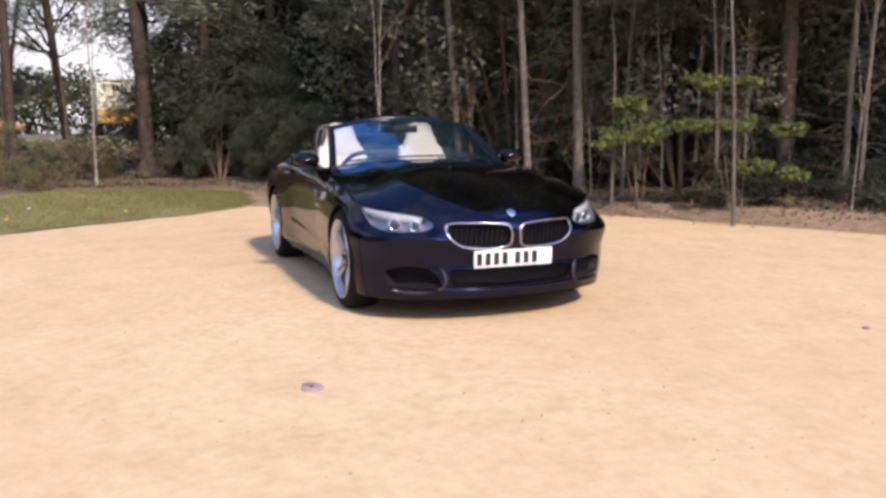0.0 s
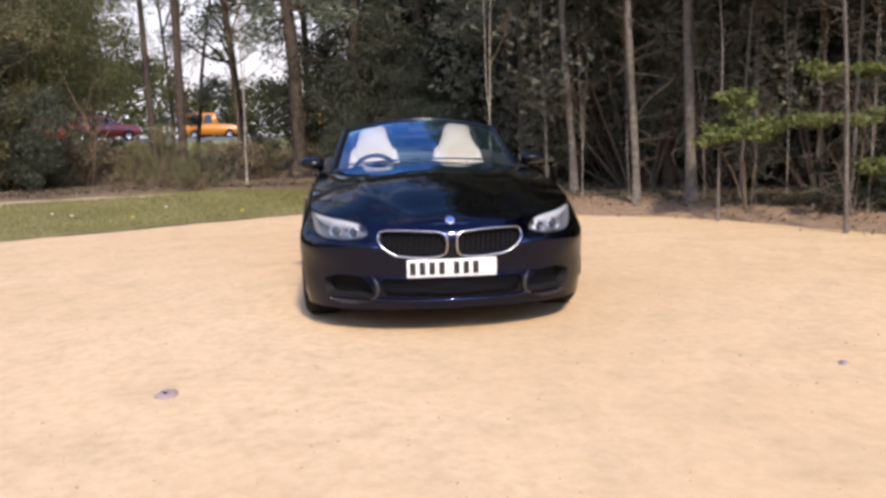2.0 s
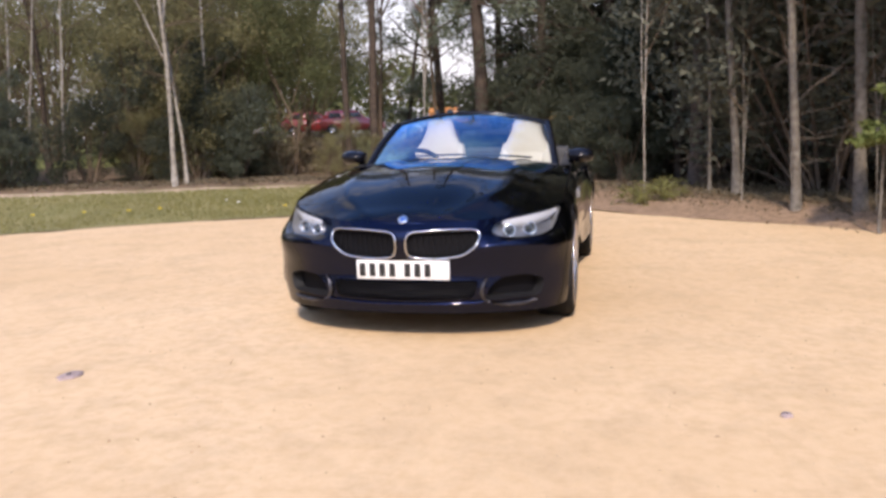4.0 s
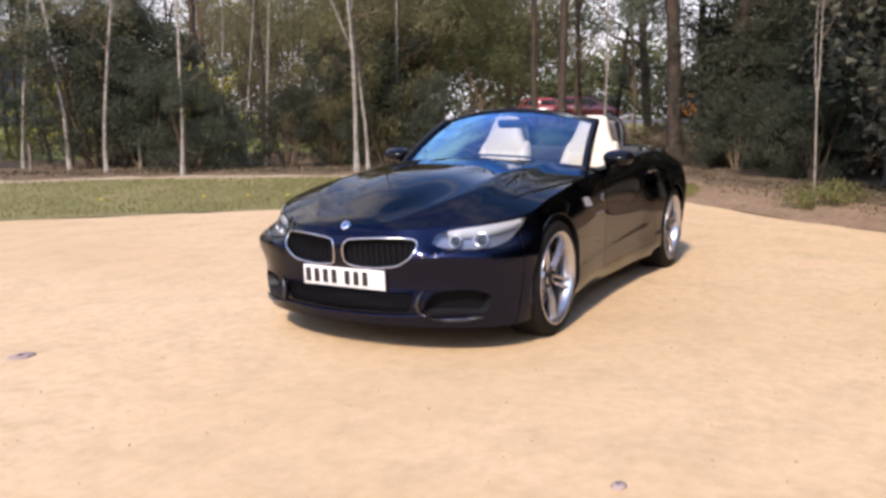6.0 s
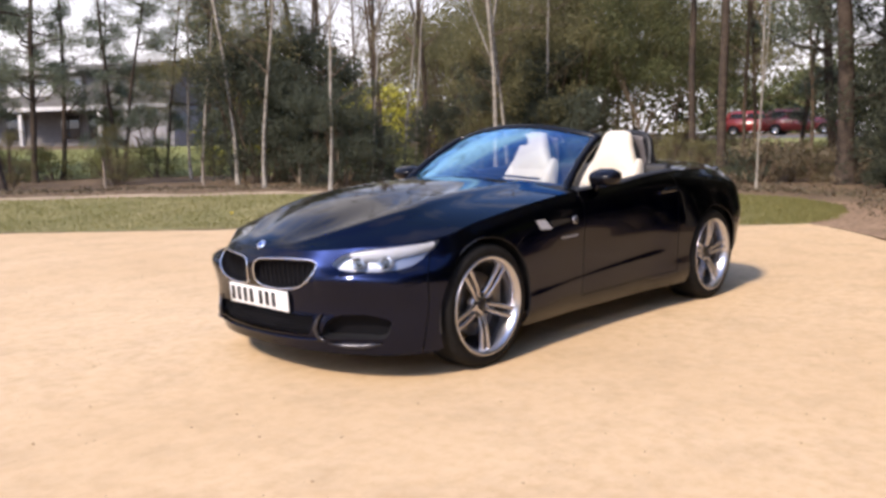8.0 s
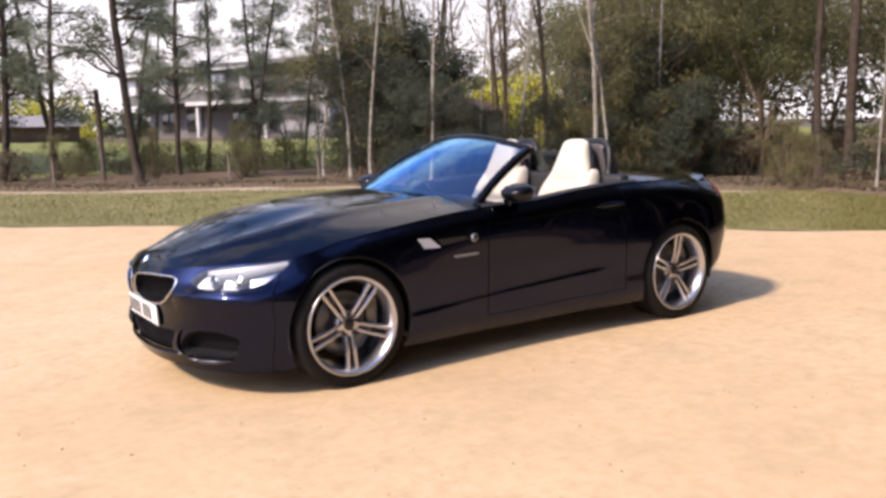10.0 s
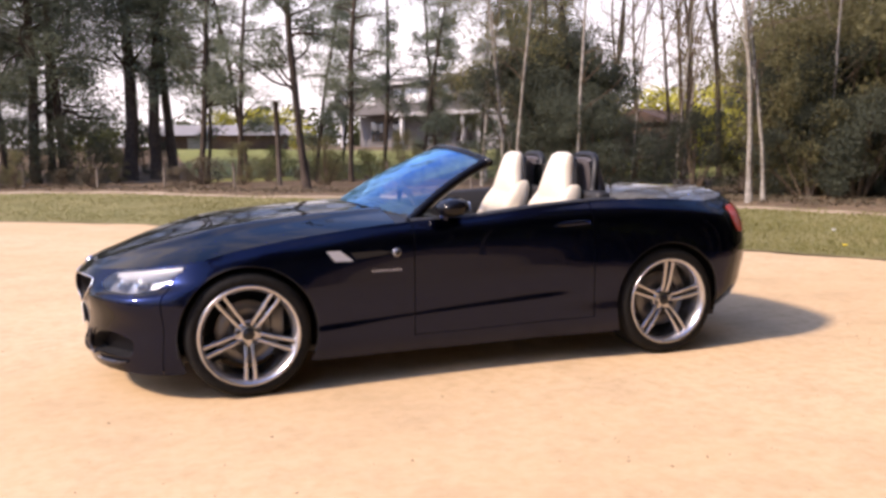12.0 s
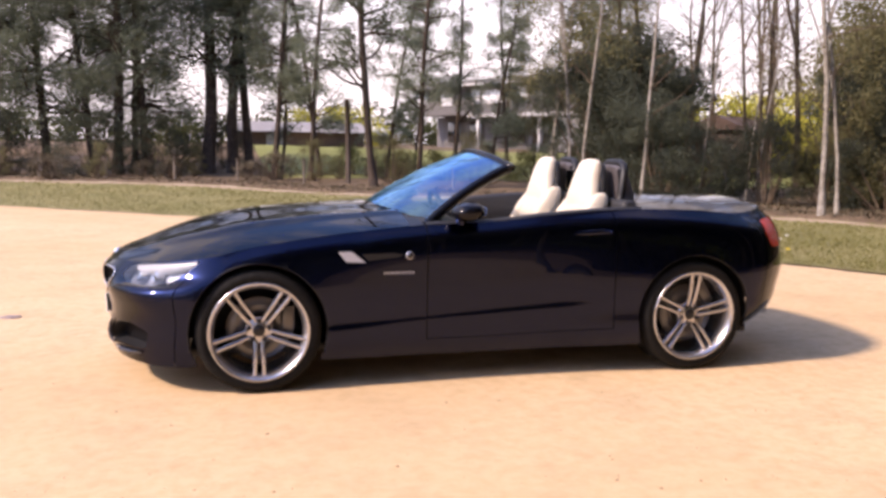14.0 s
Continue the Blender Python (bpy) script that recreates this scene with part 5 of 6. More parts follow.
    dry = [make_shrub(45, 0.9, 1.0, DRY, 1300, 0.09, "low tangle of dry brown brush", "dry brush", 24, "brush", 20),
           make_shrub(46, 0.7, 0.7, EVERGREEN, 1100, 0.08, "low dark bramble bush", "dry brush", 20, "bramble", 16)]
    fresh = [make_shrub(47, 1.2, 1.2, FRESH, 3200, 0.08, "low bright yellow-green hedge bush", "bright hedge", 30, "hedge_bush", 16)]

    deepwood = [make_wood_tree(24, 12, 0.12, "conifer trunk deep in the wood, darkened for its shade", 34, DARK_BARK, SHADE, 2.6, 64, 64, (0.21, 0.065)),
                make_wood_tree(25, 11, 0.09, "conifer trunk deep in the wood, darkened for its shade", 34, DARK_BARK, SHADE, 2.4, 64, 64, (0.21, 0.065))]
    under = [make_shrub(48, 1.6, 3.0, SHADE, 5000, 0.095, "dark evergreen undergrowth in deep shade", "undergrowth", 40, "undergrowth_shrub")]
    sunny = [make_shrub(49, 0.95, 0.95, FRESH, 900, 0.10, "sunlit yellow-green sapling spray", "saplings", 20, "sapling", 10)]
    # conifers at the wood's edge
    put(woods[0], [(-5.2, 3.82, 1.05), (-9.3, 2.5, 0.9)], 1)
    put(woods[1], [(-6.95, 2.70, 0.95), (-5.58, 3.20, 0.95), (-3.2, 6.6, 0.8)], 2)
    put(woods[2], [(-2.72, 4.46, 0.5), (-7.42, 2.38, 0.5), (-4.2, 3.74, 0.4), (-4.95, 4.35, 0.5), (-4.0, 5.2, 0.5), (-4.55, 5.6, 0.6), (-2.4, 6.0, 0.6)], 3)
    rng = np.random.default_rng(5)
    deep = []
    while len(deep) < 78:
        x, y = rng.uniform(-22, 10), rng.uniform(1.5, 20)
        d = inside_polygon(CLEARING, np.array([[x, y]]))[0]
        if d > 1.7 and x + y < 14 and (x < -2.5 or d > 3.8) and all((x - a) ** 2 + (y - b) ** 2 > 1.7 for a, b in deep):
            deep.append((x, y))
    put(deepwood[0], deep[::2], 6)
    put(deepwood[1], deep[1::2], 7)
    # unseen conifers, added only to throw shade over the wood's visible end
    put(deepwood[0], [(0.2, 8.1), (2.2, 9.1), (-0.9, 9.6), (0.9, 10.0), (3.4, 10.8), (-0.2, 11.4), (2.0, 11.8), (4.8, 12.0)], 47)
    spots = []
    while len(spots) < 42:
        x, y = rng.uniform(-20, 9), rng.uniform(1.0, 15)
        d = inside_polygon(CLEARING, np.array([[x, y]]))[0]
        if d > 3.0:
            spots.append((x, y))
    put(under[0], spots + [(-7.7, 4.0), (-8.8, 3.9), (-6.7, 4.9), (-9.8, 4.2), (-5.9, 6.0)], 8, (0.8, 1.5))
    # brambles at the foot of the wood
    low = []
    while len(low) < 52:
        x, y = rng.uniform(-3.8, 2.5), rng.uniform(4, 10)
        if 0.4 < inside_polygon(CLEARING, np.array([[x, y]]))[0] < 2.4:
            low.append((x, y))
    put(dry[1], low, 46, (0.45, 0.85))
    build_sapling()
    put(sunny[0], [(-7.1, 1.34, 0.36), (-6.98, 1.62, 0.38), (-7.15, 1.78, 0.34)], 9)

    # the birches along the verge
    put(birches[0], [(-9.6, -7.1, 1.0), (-13.5, -9.5)], 11)
    put(birches[1], [(-7.65, -9.85, 1.1), (-7.05, -11.26, 1.15), (-9.2, -10.3, 0.8), (-9.8, -9.6, 0.8), (-11.6, -7.4), (-7.6, -14.6), (-8.8, -17.2), (-11.4, -16.6), (-11.4, -11.6, 0.9)], 12)
    put(birches[2], [(-9.78, -6.95, 0.9), (-7.4, -12.8)], 13)

    put(birches[3], [(-7.18, 1.48, 0.9), (-6.5, 2.7, 0.42), (-5.9, 3.2, 0.36), (-5.1, 3.95, 0.45), (-4.5, 4.35, 0.4), (-3.9, 4.75, 0.38), (-3.3, 5.05, 0.42), (-2.2, 5.7, 0.45), (-1.3, 6.2, 0.4), (-4.8, 4.9, 0.55)], 19)
    # bare trees standing against the sky
    put(bare[0], [(-12.9, -12.2, 1.0), (-15.6, -17.4, 1.1), (-13.0, -17.6, 1.0)], 44)
    put(bare[1], [(-12.4, -13.6, 1.0), (-13.8, -15.0, 1.1), (-14.6, -18.6, 1.1), (-16.4, -18.2, 1.0), (-12.0, -15.4, 0.9), (-17.4, -20.2, 1.1), (-15.2, -4.6, 0.9), (-17.2, -5.2, 1.0), (-16.0, -3.4, 0.9)], 45)

    # pines
    put(tall[1], [(-13.2, -1.75, 1.0)], 52)
    put(pines[0], [(10.5, -26)], 14)
    put(bushy[0], [(2.6, -23.6, 1.05), (5.6, -24.0, 1.0), (8.2, -25.0, 1.1)], 40)
    put(bushy[1], [(-8.9, -13.1, 0.55), (-9.7, -14.5, 0.58), (4.2, -23.4, 1.0), (7.0, -23.6, 0.95), (3.2, -26.4, 1.1)], 41)
    put(tall[0], [(0.75, -23.9, 1.15), (-0.1, -24.0, 1.0)], 42)
    put(tall[1], [(-0.62, -24.2, 1.0), (3.4, -23.0, 1.0)], 43)
    put(dense, [(-9.0, -12.6, 0.55), (-13.4, -0.45, 0.86), (-14.8, -1.55, 0.72), (-13.5, 0.9, 1.0), (-15.0, -0.1, 1.1), (-14.6, 2.0, 1.0)], 48)
    put(lanky[0], [(-13.36, -4.25, 1.0)], 49)
    put(lanky[1], [(-13.19, -4.74, 1.0)], 50)
    put(birches[3], [(-11.5, -2.7, 1.2)], 51)
    put(pines[1], [(-14.8, 3.4), (13, -29), (-15.5, 3.2)], 15)
    put(pines[2], [(-1.2, -20.6, 0.9), (-2.2, -19.5, 0.75), (-3.4, -15.6, 1.0), (-5.2, -18.5, 0.8), (-6.6, -20.2, 0.72), (-8.9, -21.5, 0.68), (-17.5, -3.4)], 16)
    put(young[0], [(-2.7, -21.2), (-6.8, -17.0, 0.7), (-10.6, -19.0, 0.7), (-20, -5.2), (-9.6, -24.0, 0.75), (-4.6, -20.6, 0.85), (-9.8, -20.4, 0.72), (-12.6, -18.6, 0.7), (-13.8, -22.4, 0.75)], 17)
    put(young[1], [(-1.6, -23.0), (-9.5, -16.2, 0.75), (-12.0, -21.5, 0.8), (-6.4, -24.8, 0.9)], 18)

    # shrubs and small trees behind the birches
    put(ever[0], [(-8.3, -10.3, 0.74), (-8.6, -11.8, 0.98), (-8.2, -12.9, 1.1), (-9.3, -13.4, 1.2), (-11.9, -7.9, 0.95), (-12.4, -8.9, 1.0), (-13.6, 0.9, 0.85), (-11.8, 0.8, 0.75), (-14.6, -0.3, 0.8), (-12.6, 1.8, 1.0), (-16, 1.4, 1.4)], 21)
    put(ever[1], [(-11.2, -7.4, 0.75), (-11.8, -6.9, 0.8), (-9.9, -9.1, 0.7), (-9.0, -10.2, 0.7), (-10.2, -11.4, 0.55), (-12.6, -0.4, 0.7), (-10.9, 0.7, 0.65), (-10.2, 1.2, 0.6), (2.2, -22.0, 0.8), (4.0, -21.8, 0.8), (6.6, -22.6, 0.8), (0.2, -26, 0.7)], 22)
    put(olive[0], [(-11.7, -9.1, 0.9), (-12.0, -8.4, 1.15), (-12.8, -7.7, 1.25), (-13.4, -9.2, 1.3), (-15.8, -11.2, 1.6), (-19.8, -17.0, 1.6), (-21.8, -20.6, 1.5), (-23.6, -20.2, 1.7), (-21.6, -15.4, 1.8)], 23)
    put(olive[1], [(-11.6, -7.8, 1.0), (-6.0, -15.8, 0.6), (-4.2, -17.4, 0.55), (-2.2, -18.8, 0.5), (-10.8, -8.6, 0.6), (-11.4, -4.3, 0.5), (-10.9, -3.5, 0.38)], 24)
    put(crowns[0], [(-14.4, -8.3, 1.1), (-15.6, -9.4, 1.15), (-17.8, -9.9, 1.2), (-18.6, -12.4, 1.2), (-20.5, -11.2, 1.25), (-8.2, -13.8, 1.1), (-16.6, -7.0, 1.1), (-12.2, -25.5, 0.8)], 29)
    put(crowns[1], [(-13.4, -6.2, 0.95), (-14.4, -6.9, 1.0), (-18.4, -7.8, 1.2), (-10.2, -22.6, 0.75)], 30)
    put(fresh[0], [(-6.2, -19.8, 0.7), (-7.6, -19.6, 0.75), (-9.0, -19.4, 0.75), (-10.4, -18.6, 0.7), (-5.0, -20.6, 0.7), (-4.0, -22.6, 0.8), (2.0, -27.0)] , 25)
    gorse = make_shrub(53, 1.25, 1.3, GORSE, 3000, 0.09, "bright yellow flowering bush behind the dark shed", "yellow bushes", 30, "flowering_bush", 14)
    put(gorse, [(-18.6, -23.6, 2.3), (-20.6, -23.4, 2.4), (-17.2, -25.5, 2.1), (-6.5, -41.5, 1.7), (-3.5, -41.0, 1.6)], 33)
    retire(gorse)
    # brush among the pines
    among = [(x + rng.normal() * 0.5, -20.2 - 0.42 * abs(x - 1.5) * (x > 1.5) + 0.25 * x * (x < 0) + rng.normal() * 0.9) for x in np.linspace(-6, 9, 15)]
    put(olive[1], among[::3], 34, (0.3, 0.45))
    put(dry[0], among[1::3], 35, (0.5, 0.8))
    put(dry[0], among[2::3], 36, (0.35, 0.55))
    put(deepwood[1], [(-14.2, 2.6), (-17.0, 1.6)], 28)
    k = []
    edge = np.array(FAR_EDGE)
    for a, b in zip(edge[:-1], edge[1:]):
        n = int(np.linalg.norm(b - a) / 0.8)
        nrm = np.array([(b - a)[1], -(b - a)[0]]) / np.linalg.norm(b - a)
        for t in np.linspace(0, 1, max(2, n), endpoint=False):
            p = a + (b - a) * t - nrm * rng.uniform(-2.8, -0.9)
            if inside_polygon(CLEARING, p[None])[0] > 0.5:
                k.append(tuple(p))
    put(dry[0], k[::3], 26, (0.45, 0.75))
    put(dry[1], k[1::3], 27, (0.45, 0.75))
    # low dry scrub before the car park
    scrub = [(x + rng.normal() * 0.35, y + rng.normal() * 0.3) for x in (-13.2, -14.4, -15.8, -17.4, -19.2) for y in np.arange(-9.4, -0.4, 1.05)]
    put(dry[0], scrub[::3] + scrub[1::6], 31, (0.6, 0.95))
    put(olive[1], scrub[4::6], 37, (0.3, 0.42))
    put(dry[1], scrub[2::3], 32, (0.75, 1.05))
    retire(dense, *lanky, *tall, *deepwood, *bushy, *bare, *under, *sunny, *pines, *young, *woods, *birches, *ever, *olive, *crowns, *dry, *fresh)


build_plants()


def build_fallen_leaves():
    """Dead leaves blown out of the wood over the earth bank and onto the gravel's edge."""
    rng = np.random.default_rng(61)
    edge = np.array([(-9.4, -0.8)] + WOOD_EDGE[:8])
    along = np.concatenate([[0], np.cumsum(np.linalg.norm(np.diff(edge, axis=0), axis=1))])
    k = rng.uniform(0, along[-1], 3600)
    at = np.stack([np.interp(k, along, edge[:, 0]), np.interp(k, along, edge[:, 1])], -1)
    off = rng.normal(0.42, 0.36, 3600)
    at += np.array([-0.62, 0.78]) * off[:, None]
    bank = np.interp(off, [-0.36, -0.12, 0.2, 0.44, 0.46], [0.004, 0.05, 0.14, 0.16, 0.0])
    c = np.column_stack([at, np.maximum(bank, [at_ground(x, y) for x, y in at]) + 0.014])
    tagged(part("fallen_leaves", leaf_mesh("fallen_leaves", [leaves(c, 0.045, 0.03, rng)], DRY), None), "dead brown leaves scattered along the wood's edge", "leaves", kind="stuff")


build_fallen_leaves()


def build_far_woods():
    """The rest of the wood and the far trees all round, too many to count."""
    rng = np.random.default_rng(3)
    centre = np.array([-2.0, -3.0])
    rows = [  # from, to (degrees), radius, depth, height, clumps, leaf, material
        (84, 168, 24, 6, 10, 620, 0.42, SHADE, "dark wood closing off the view behind the trunks"),
        (168, 191, 62, 8, 5.0, 460, 0.45, FAR_GREEN, "far trees beyond the car park"),
        (191, 204, 60, 8, 7.0, 340, 0.45, FAR_GREEN, "taller far trees beyond the car park"),
        (203, 223, 44, 6, 7.5, 190, 0.4, FAR_GREEN, "far trees behind the birches"),
        (194.5, 225.5, 33, 8, 11.0, 1450, 0.2, OLIVE, "tall olive-brown trees in young leaf behind the birches"),
        (225, 230, 36, 6, 6.0, 150, 0.2, OLIVE, "olive-brown trees in young leaf"),
        (223, 237, 46, 8, 2.6, 60, 0.5, FAR_GREEN, "low far hedge"),
        (236, 292, 64, 8, 3.0, 240, 0.55, FAR_GREEN, "low far trees beyond the house"),
        (292, 330, 34, 8, 7.0, 200, 0.5, NEEDLES, "far pines"),
        (330, 444, 30, 7, 8.5, 420, 0.5, NEEDLES, "wood on the other side of the yard"),
    ]
    for a0, a1, radius, depth, height, n, size, mat, label in rows:
        # the tall olive trees stand on bare stems
        low = 3.2 if radius == 33 else 0.0
        cs = []
        for _ in range(n):
            a = radians(rng.uniform(a0, a1))
            r = radius + rng.uniform(0, depth)
            top = height * (0.75 + 0.25 * math.sin(a * 23) * math.cos(a * 9.0))
            z = low + rng.uniform(0, 1) ** 0.9 * (top - low)
            p = centre + r * np.array([math.cos(a), math.sin(a)])
            cs.append(clump((p[0], p[1], at_ground(*p) + z), 1.5, 30, rng, 0.75))
        c = np.concatenate(cs)
        me = leaf_mesh("far_woods", [leaves(c, size, size * 0.55, rng)], mat)
        tagged(part("far_woods", me, None), label, "trees", kind="stuff")


build_far_woods()


# ---- the far things: house, sheds, parked cars ----
CLADDING = grain(material("dark grey cladding", (0.09, 0.085, 0.085), 0.8), (0.6, 7.0),
                 ((0.15, 0.142, 0.14), (0.20, 0.19, 0.185), (0.11, 0.103, 0.10)), 0.3, 20.0)
RENDER_WHITE = grain(material("white painted boards", (0.75, 0.74, 0.72), 0.7), (0.7, 6.0),
                     ((0.55, 0.54, 0.53), (0.62, 0.61, 0.59), (0.46, 0.45, 0.43)), 0.1, 20.0)
RENDER_GREY = grain(material("grey render", (0.3, 0.29, 0.29), 0.8), (0.7, 6.0),
                    ((0.25, 0.24, 0.24), (0.31, 0.30, 0.30), (0.20, 0.19, 0.19)), 0.2, 20.0)
PANE = material("window glass", (0.02, 0.025, 0.03), 0.05, 0.0, 1.0)
ROOFING = grain(material("grey roofing felt", (0.16, 0.15, 0.15), 0.9), (0.8, 9.0),
                ((0.15, 0.145, 0.14), (0.2, 0.19, 0.185), (0.1, 0.095, 0.09)), 0.3, 25.0)
PALE_ROOF = grain(material("pale sheet roof", (0.5, 0.47, 0.43), 0.6), (0.8, 9.0),
                  ((0.30, 0.275, 0.25), (0.38, 0.35, 0.31), (0.22, 0.20, 0.18)), 0.2, 25.0)
BROWN_BOARD = grain(material("brown boards", (0.1, 0.06, 0.04), 0.85), (1.0, 9.0),
                    ((0.09, 0.055, 0.04), (0.14, 0.085, 0.06), (0.06, 0.038, 0.028)), 0.4, 22.0)
ASPHALT = grain(material("worn asphalt", (0.16, 0.15, 0.145), 0.9), (0.5, 8.0),
                ((0.11, 0.105, 0.10), (0.15, 0.14, 0.135), (0.085, 0.08, 0.077)), 0.4, 40.0)
OLD_WOOD = grain(material("weathered fence wood", (0.2, 0.16, 0.12), 0.9), (2.0, 12.0),
                 ((0.17, 0.135, 0.10), (0.26, 0.21, 0.16), (0.10, 0.08, 0.06)), 0.5, 30.0)


def build_house():
    """A flat-roofed house: a dark upper storey with bright windows over a recessed ground floor on posts."""
    h = thing("house", "dark grey two-storey flat-roofed house with white window bands", "house", at=(-12.26, -51.5, 0.75))
    h.rotation_euler = (0, 0, radians(111))
    # local x runs along the front, y into the house (away from the yard)
    part("upper_wall", box((17.2, 7.0, 1.75), (8.6, 3.5, 3.22), 0.02), CLADDING, h)
    part("ground_wall", box((17.0, 5.2, 2.3), (8.6, 4.4, 1.15), 0.02), CLADDING, h)
    part("side_wall", box((3.6, 1.9, 2.2), (15.5, 0.98, 1.1), 0.02), RENDER_GREY, h, "pale grey rendered wall")
    part("roof", box((18.2, 8.0, 0.26), (8.6, 3.3, 4.23), 0.03), ROOFING, h)
    part("roof_fascia", box((12.0, 0.06, 0.12), (6.0, -0.74, 4.08), 0.01), RENDER_WHITE, h, "white fascia board")
    part("floor_fascia", box((11.0, 0.10, 0.22), (11.6, -0.08, 2.26), 0.01), RENDER_WHITE, h, "white fascia board")
    # sky reflection painted into the panes as a near-white base colour
    glass = material("window glass painted sky-white", (0.78, 0.80, 0.82), 0.08, 0.0, 1.0)
    for x, wide, panes in ((0.95, 1.2, 2), (3.8, 1.3, 2), (6.8, 0.9, 1), (8.5, 2.1, 3), (11.2, 0.8, 1)):
        w = part("window", box((wide, 0.10, 0.95), (x, -0.03, 3.40), 0.01), RENDER_WHITE, h, "white-framed upper window")
        step = (wide - 0.1) / panes
        for k in range(panes):
            part("pane", box((step - 0.08, 0.03, 0.80), (x - wide / 2 + 0.05 + step * (k + 0.5), -0.085, 3.40), 0.004), glass, w)
    for x in (2.2, 4.6, 8.8, 10.8):
        w = part("window", box((1.5, 0.10, 1.5), (x, 1.77, 1.3), 0.01), ROOFING, h, "dark ground-floor window")
        part("pane", box((1.3, 0.04, 1.3), (x, 1.70, 1.3), 0.004), PANE, w)
    for x in (0.4, 6.9, 12.5):
        part("column", box((0.22, 0.22, 2.3), (x, 0.15, 1.15), 0.02), RENDER_WHITE, h, "pale post")


def build_shed(label, at, yaw, size, wall, roof):
    s = thing("shed", label, "shed", at=at)
    s.rotation_euler = (0, 0, radians(yaw))
    x, y, z = size
    part("wall", box((x, y, z), (0, 0, z / 2), 0.02), wall, s)
    g = Geo().add([(-x / 2 - .2, -y / 2 - .25, z), (x / 2 + .2, -y / 2 - .25, z), (x / 2 + .2, 0, z + .5), (-x / 2 - .2, 0, z + .5), (x / 2 + .2, y / 2 + .25, z), (-x / 2 - .2, y / 2 + .25, z)],
                  [(0, 1, 2, 3), (3, 2, 4, 5), (0, 3, 5), (1, 4, 2), (0, 5, 4, 1)])
    part("roof", g, roof, s, smooth=False)
    part("door", box((0.9, 0.06, min(1.9, z - 0.1)), (x * 0.2, y / 2 + 0.02, min(1.9, z - 0.1) / 2), 0.01), roof, s, "plain boarded door")


def side_shell(profile, half, tuck, belt_z):
    """A car's outer shell from its side profile: wide below, drawn in above the belt."""
    p = np.asarray(profile, float)
    n = len(p)
    rows = []
    for s in (-1, -0.93, 0.93, 1):
        c = p.mean(0)
        q = c + (p - c) * (1.0 if abs(s) < 1 else 0.97)
        y = half * s * np.where(p[:, 1] > belt_z, 1 - tuck * (p[:, 1] - belt_z), 1.0)
        rows.append(np.column_stack([q[:, 0], y, q[:, 1]]))
    g = Geo().add(np.concatenate(rows), grid_faces(4, n, closed_v=True) + [tuple(range(n)), tuple(3 * n + i for i in range(n))[::-1]])
    return g


def build_parked_car(label, colour, x, y, yaw, kind="hatchback", group="parked cars"):
    m = material("paint of a parked car", colour, 0.3, 0.0, 1.0)
    c = thing("parked_car", label, "car", group, at=(x, y, at_ground(x, y) + 0.03))
    c.rotation_euler = (0, 0, radians(yaw))
    top = 1.75 if kind == "jeep" else 1.45
    low = [(-2.0, 0.35), (-2.05, 0.75), (-1.9, 0.95), (-0.6 if kind != "jeep" else -0.7, 1.0), (0.75, 0.98), (1.75, 0.86), (2.0, 0.65), (2.0, 0.35), (1.6, 0.25), (-1.6, 0.25)]
    cab = ([(-1.85, 0.92), (-1.6, top - 0.08), (-1.2, top), (0.0, top), (0.35, top - 0.08), (0.95, 0.95)] if kind != "jeep" else
           [(-1.95, 0.95), (-1.92, top - 0.05), (-1.85, top), (0.1, top), (0.2, top - 0.05), (0.45, 0.98)])
    part("body", side_shell(low, 0.86, 0.1, 0.8), m, c)
    part("cabin", side_shell(cab, 0.80, 0.28, 0.95), m, c)
    for s in (1, -1):
        for a, b in ((-1.5, -0.65), (-0.55, 0.45 if kind != "jeep" else 0.1)):
            q = [(a, 1.02), (a + 0.08, top - 0.13), (b - 0.12, top - 0.13), (b + (0.22 if b > 0.2 else -0.04), 1.02)]
            v = np.array([(p, s * (0.80 * (1 - 0.28 * (z - 0.95)) + 0.012), z) for p, z in q])
            part("side_window", Geo().add(v, [(0, 1, 2, 3)]), PANE, c)
        part("headlight", box((0.08, 0.32, 0.14), (1.95, s * 0.62, 0.70), 0.03), LAMP_WHITE, c)
        part("tail_light", box((0.08, 0.22, 0.22), (-2.0, s * 0.68, 0.80), 0.03), RED_LENS, c)
    v = np.array([(0.92 if kind != "jeep" else 0.47, -0.68, 1.0), (0.92 if kind != "jeep" else 0.47, 0.68, 1.0), (0.36 if kind != "jeep" else 0.22, 0.60, top - 0.1), (0.36 if kind != "jeep" else 0.22, -0.60, top - 0.1)])
    part("windscreen", Geo().add(v + [0.012, 0, 0.012], [(0, 1, 2, 3)]), PANE, c)
    for wx in (-1.25, 1.28):
        for s in (1, -1):
            w = part("wheel", revolve([(0.18, -0.1), (0.30, -0.1), (0.32, -0.06), (0.32, 0.06), (0.30, 0.1), (0.18, 0.1)], 24), RUBBER, c)
            w.location = (wx, s * 0.80, 0.31)
            part("rim", revolve([(0.0, 0.06 * s), (0.17, 0.08 * s), (0.20, 0.095 * s)], 20), ALLOY, w)
    return c


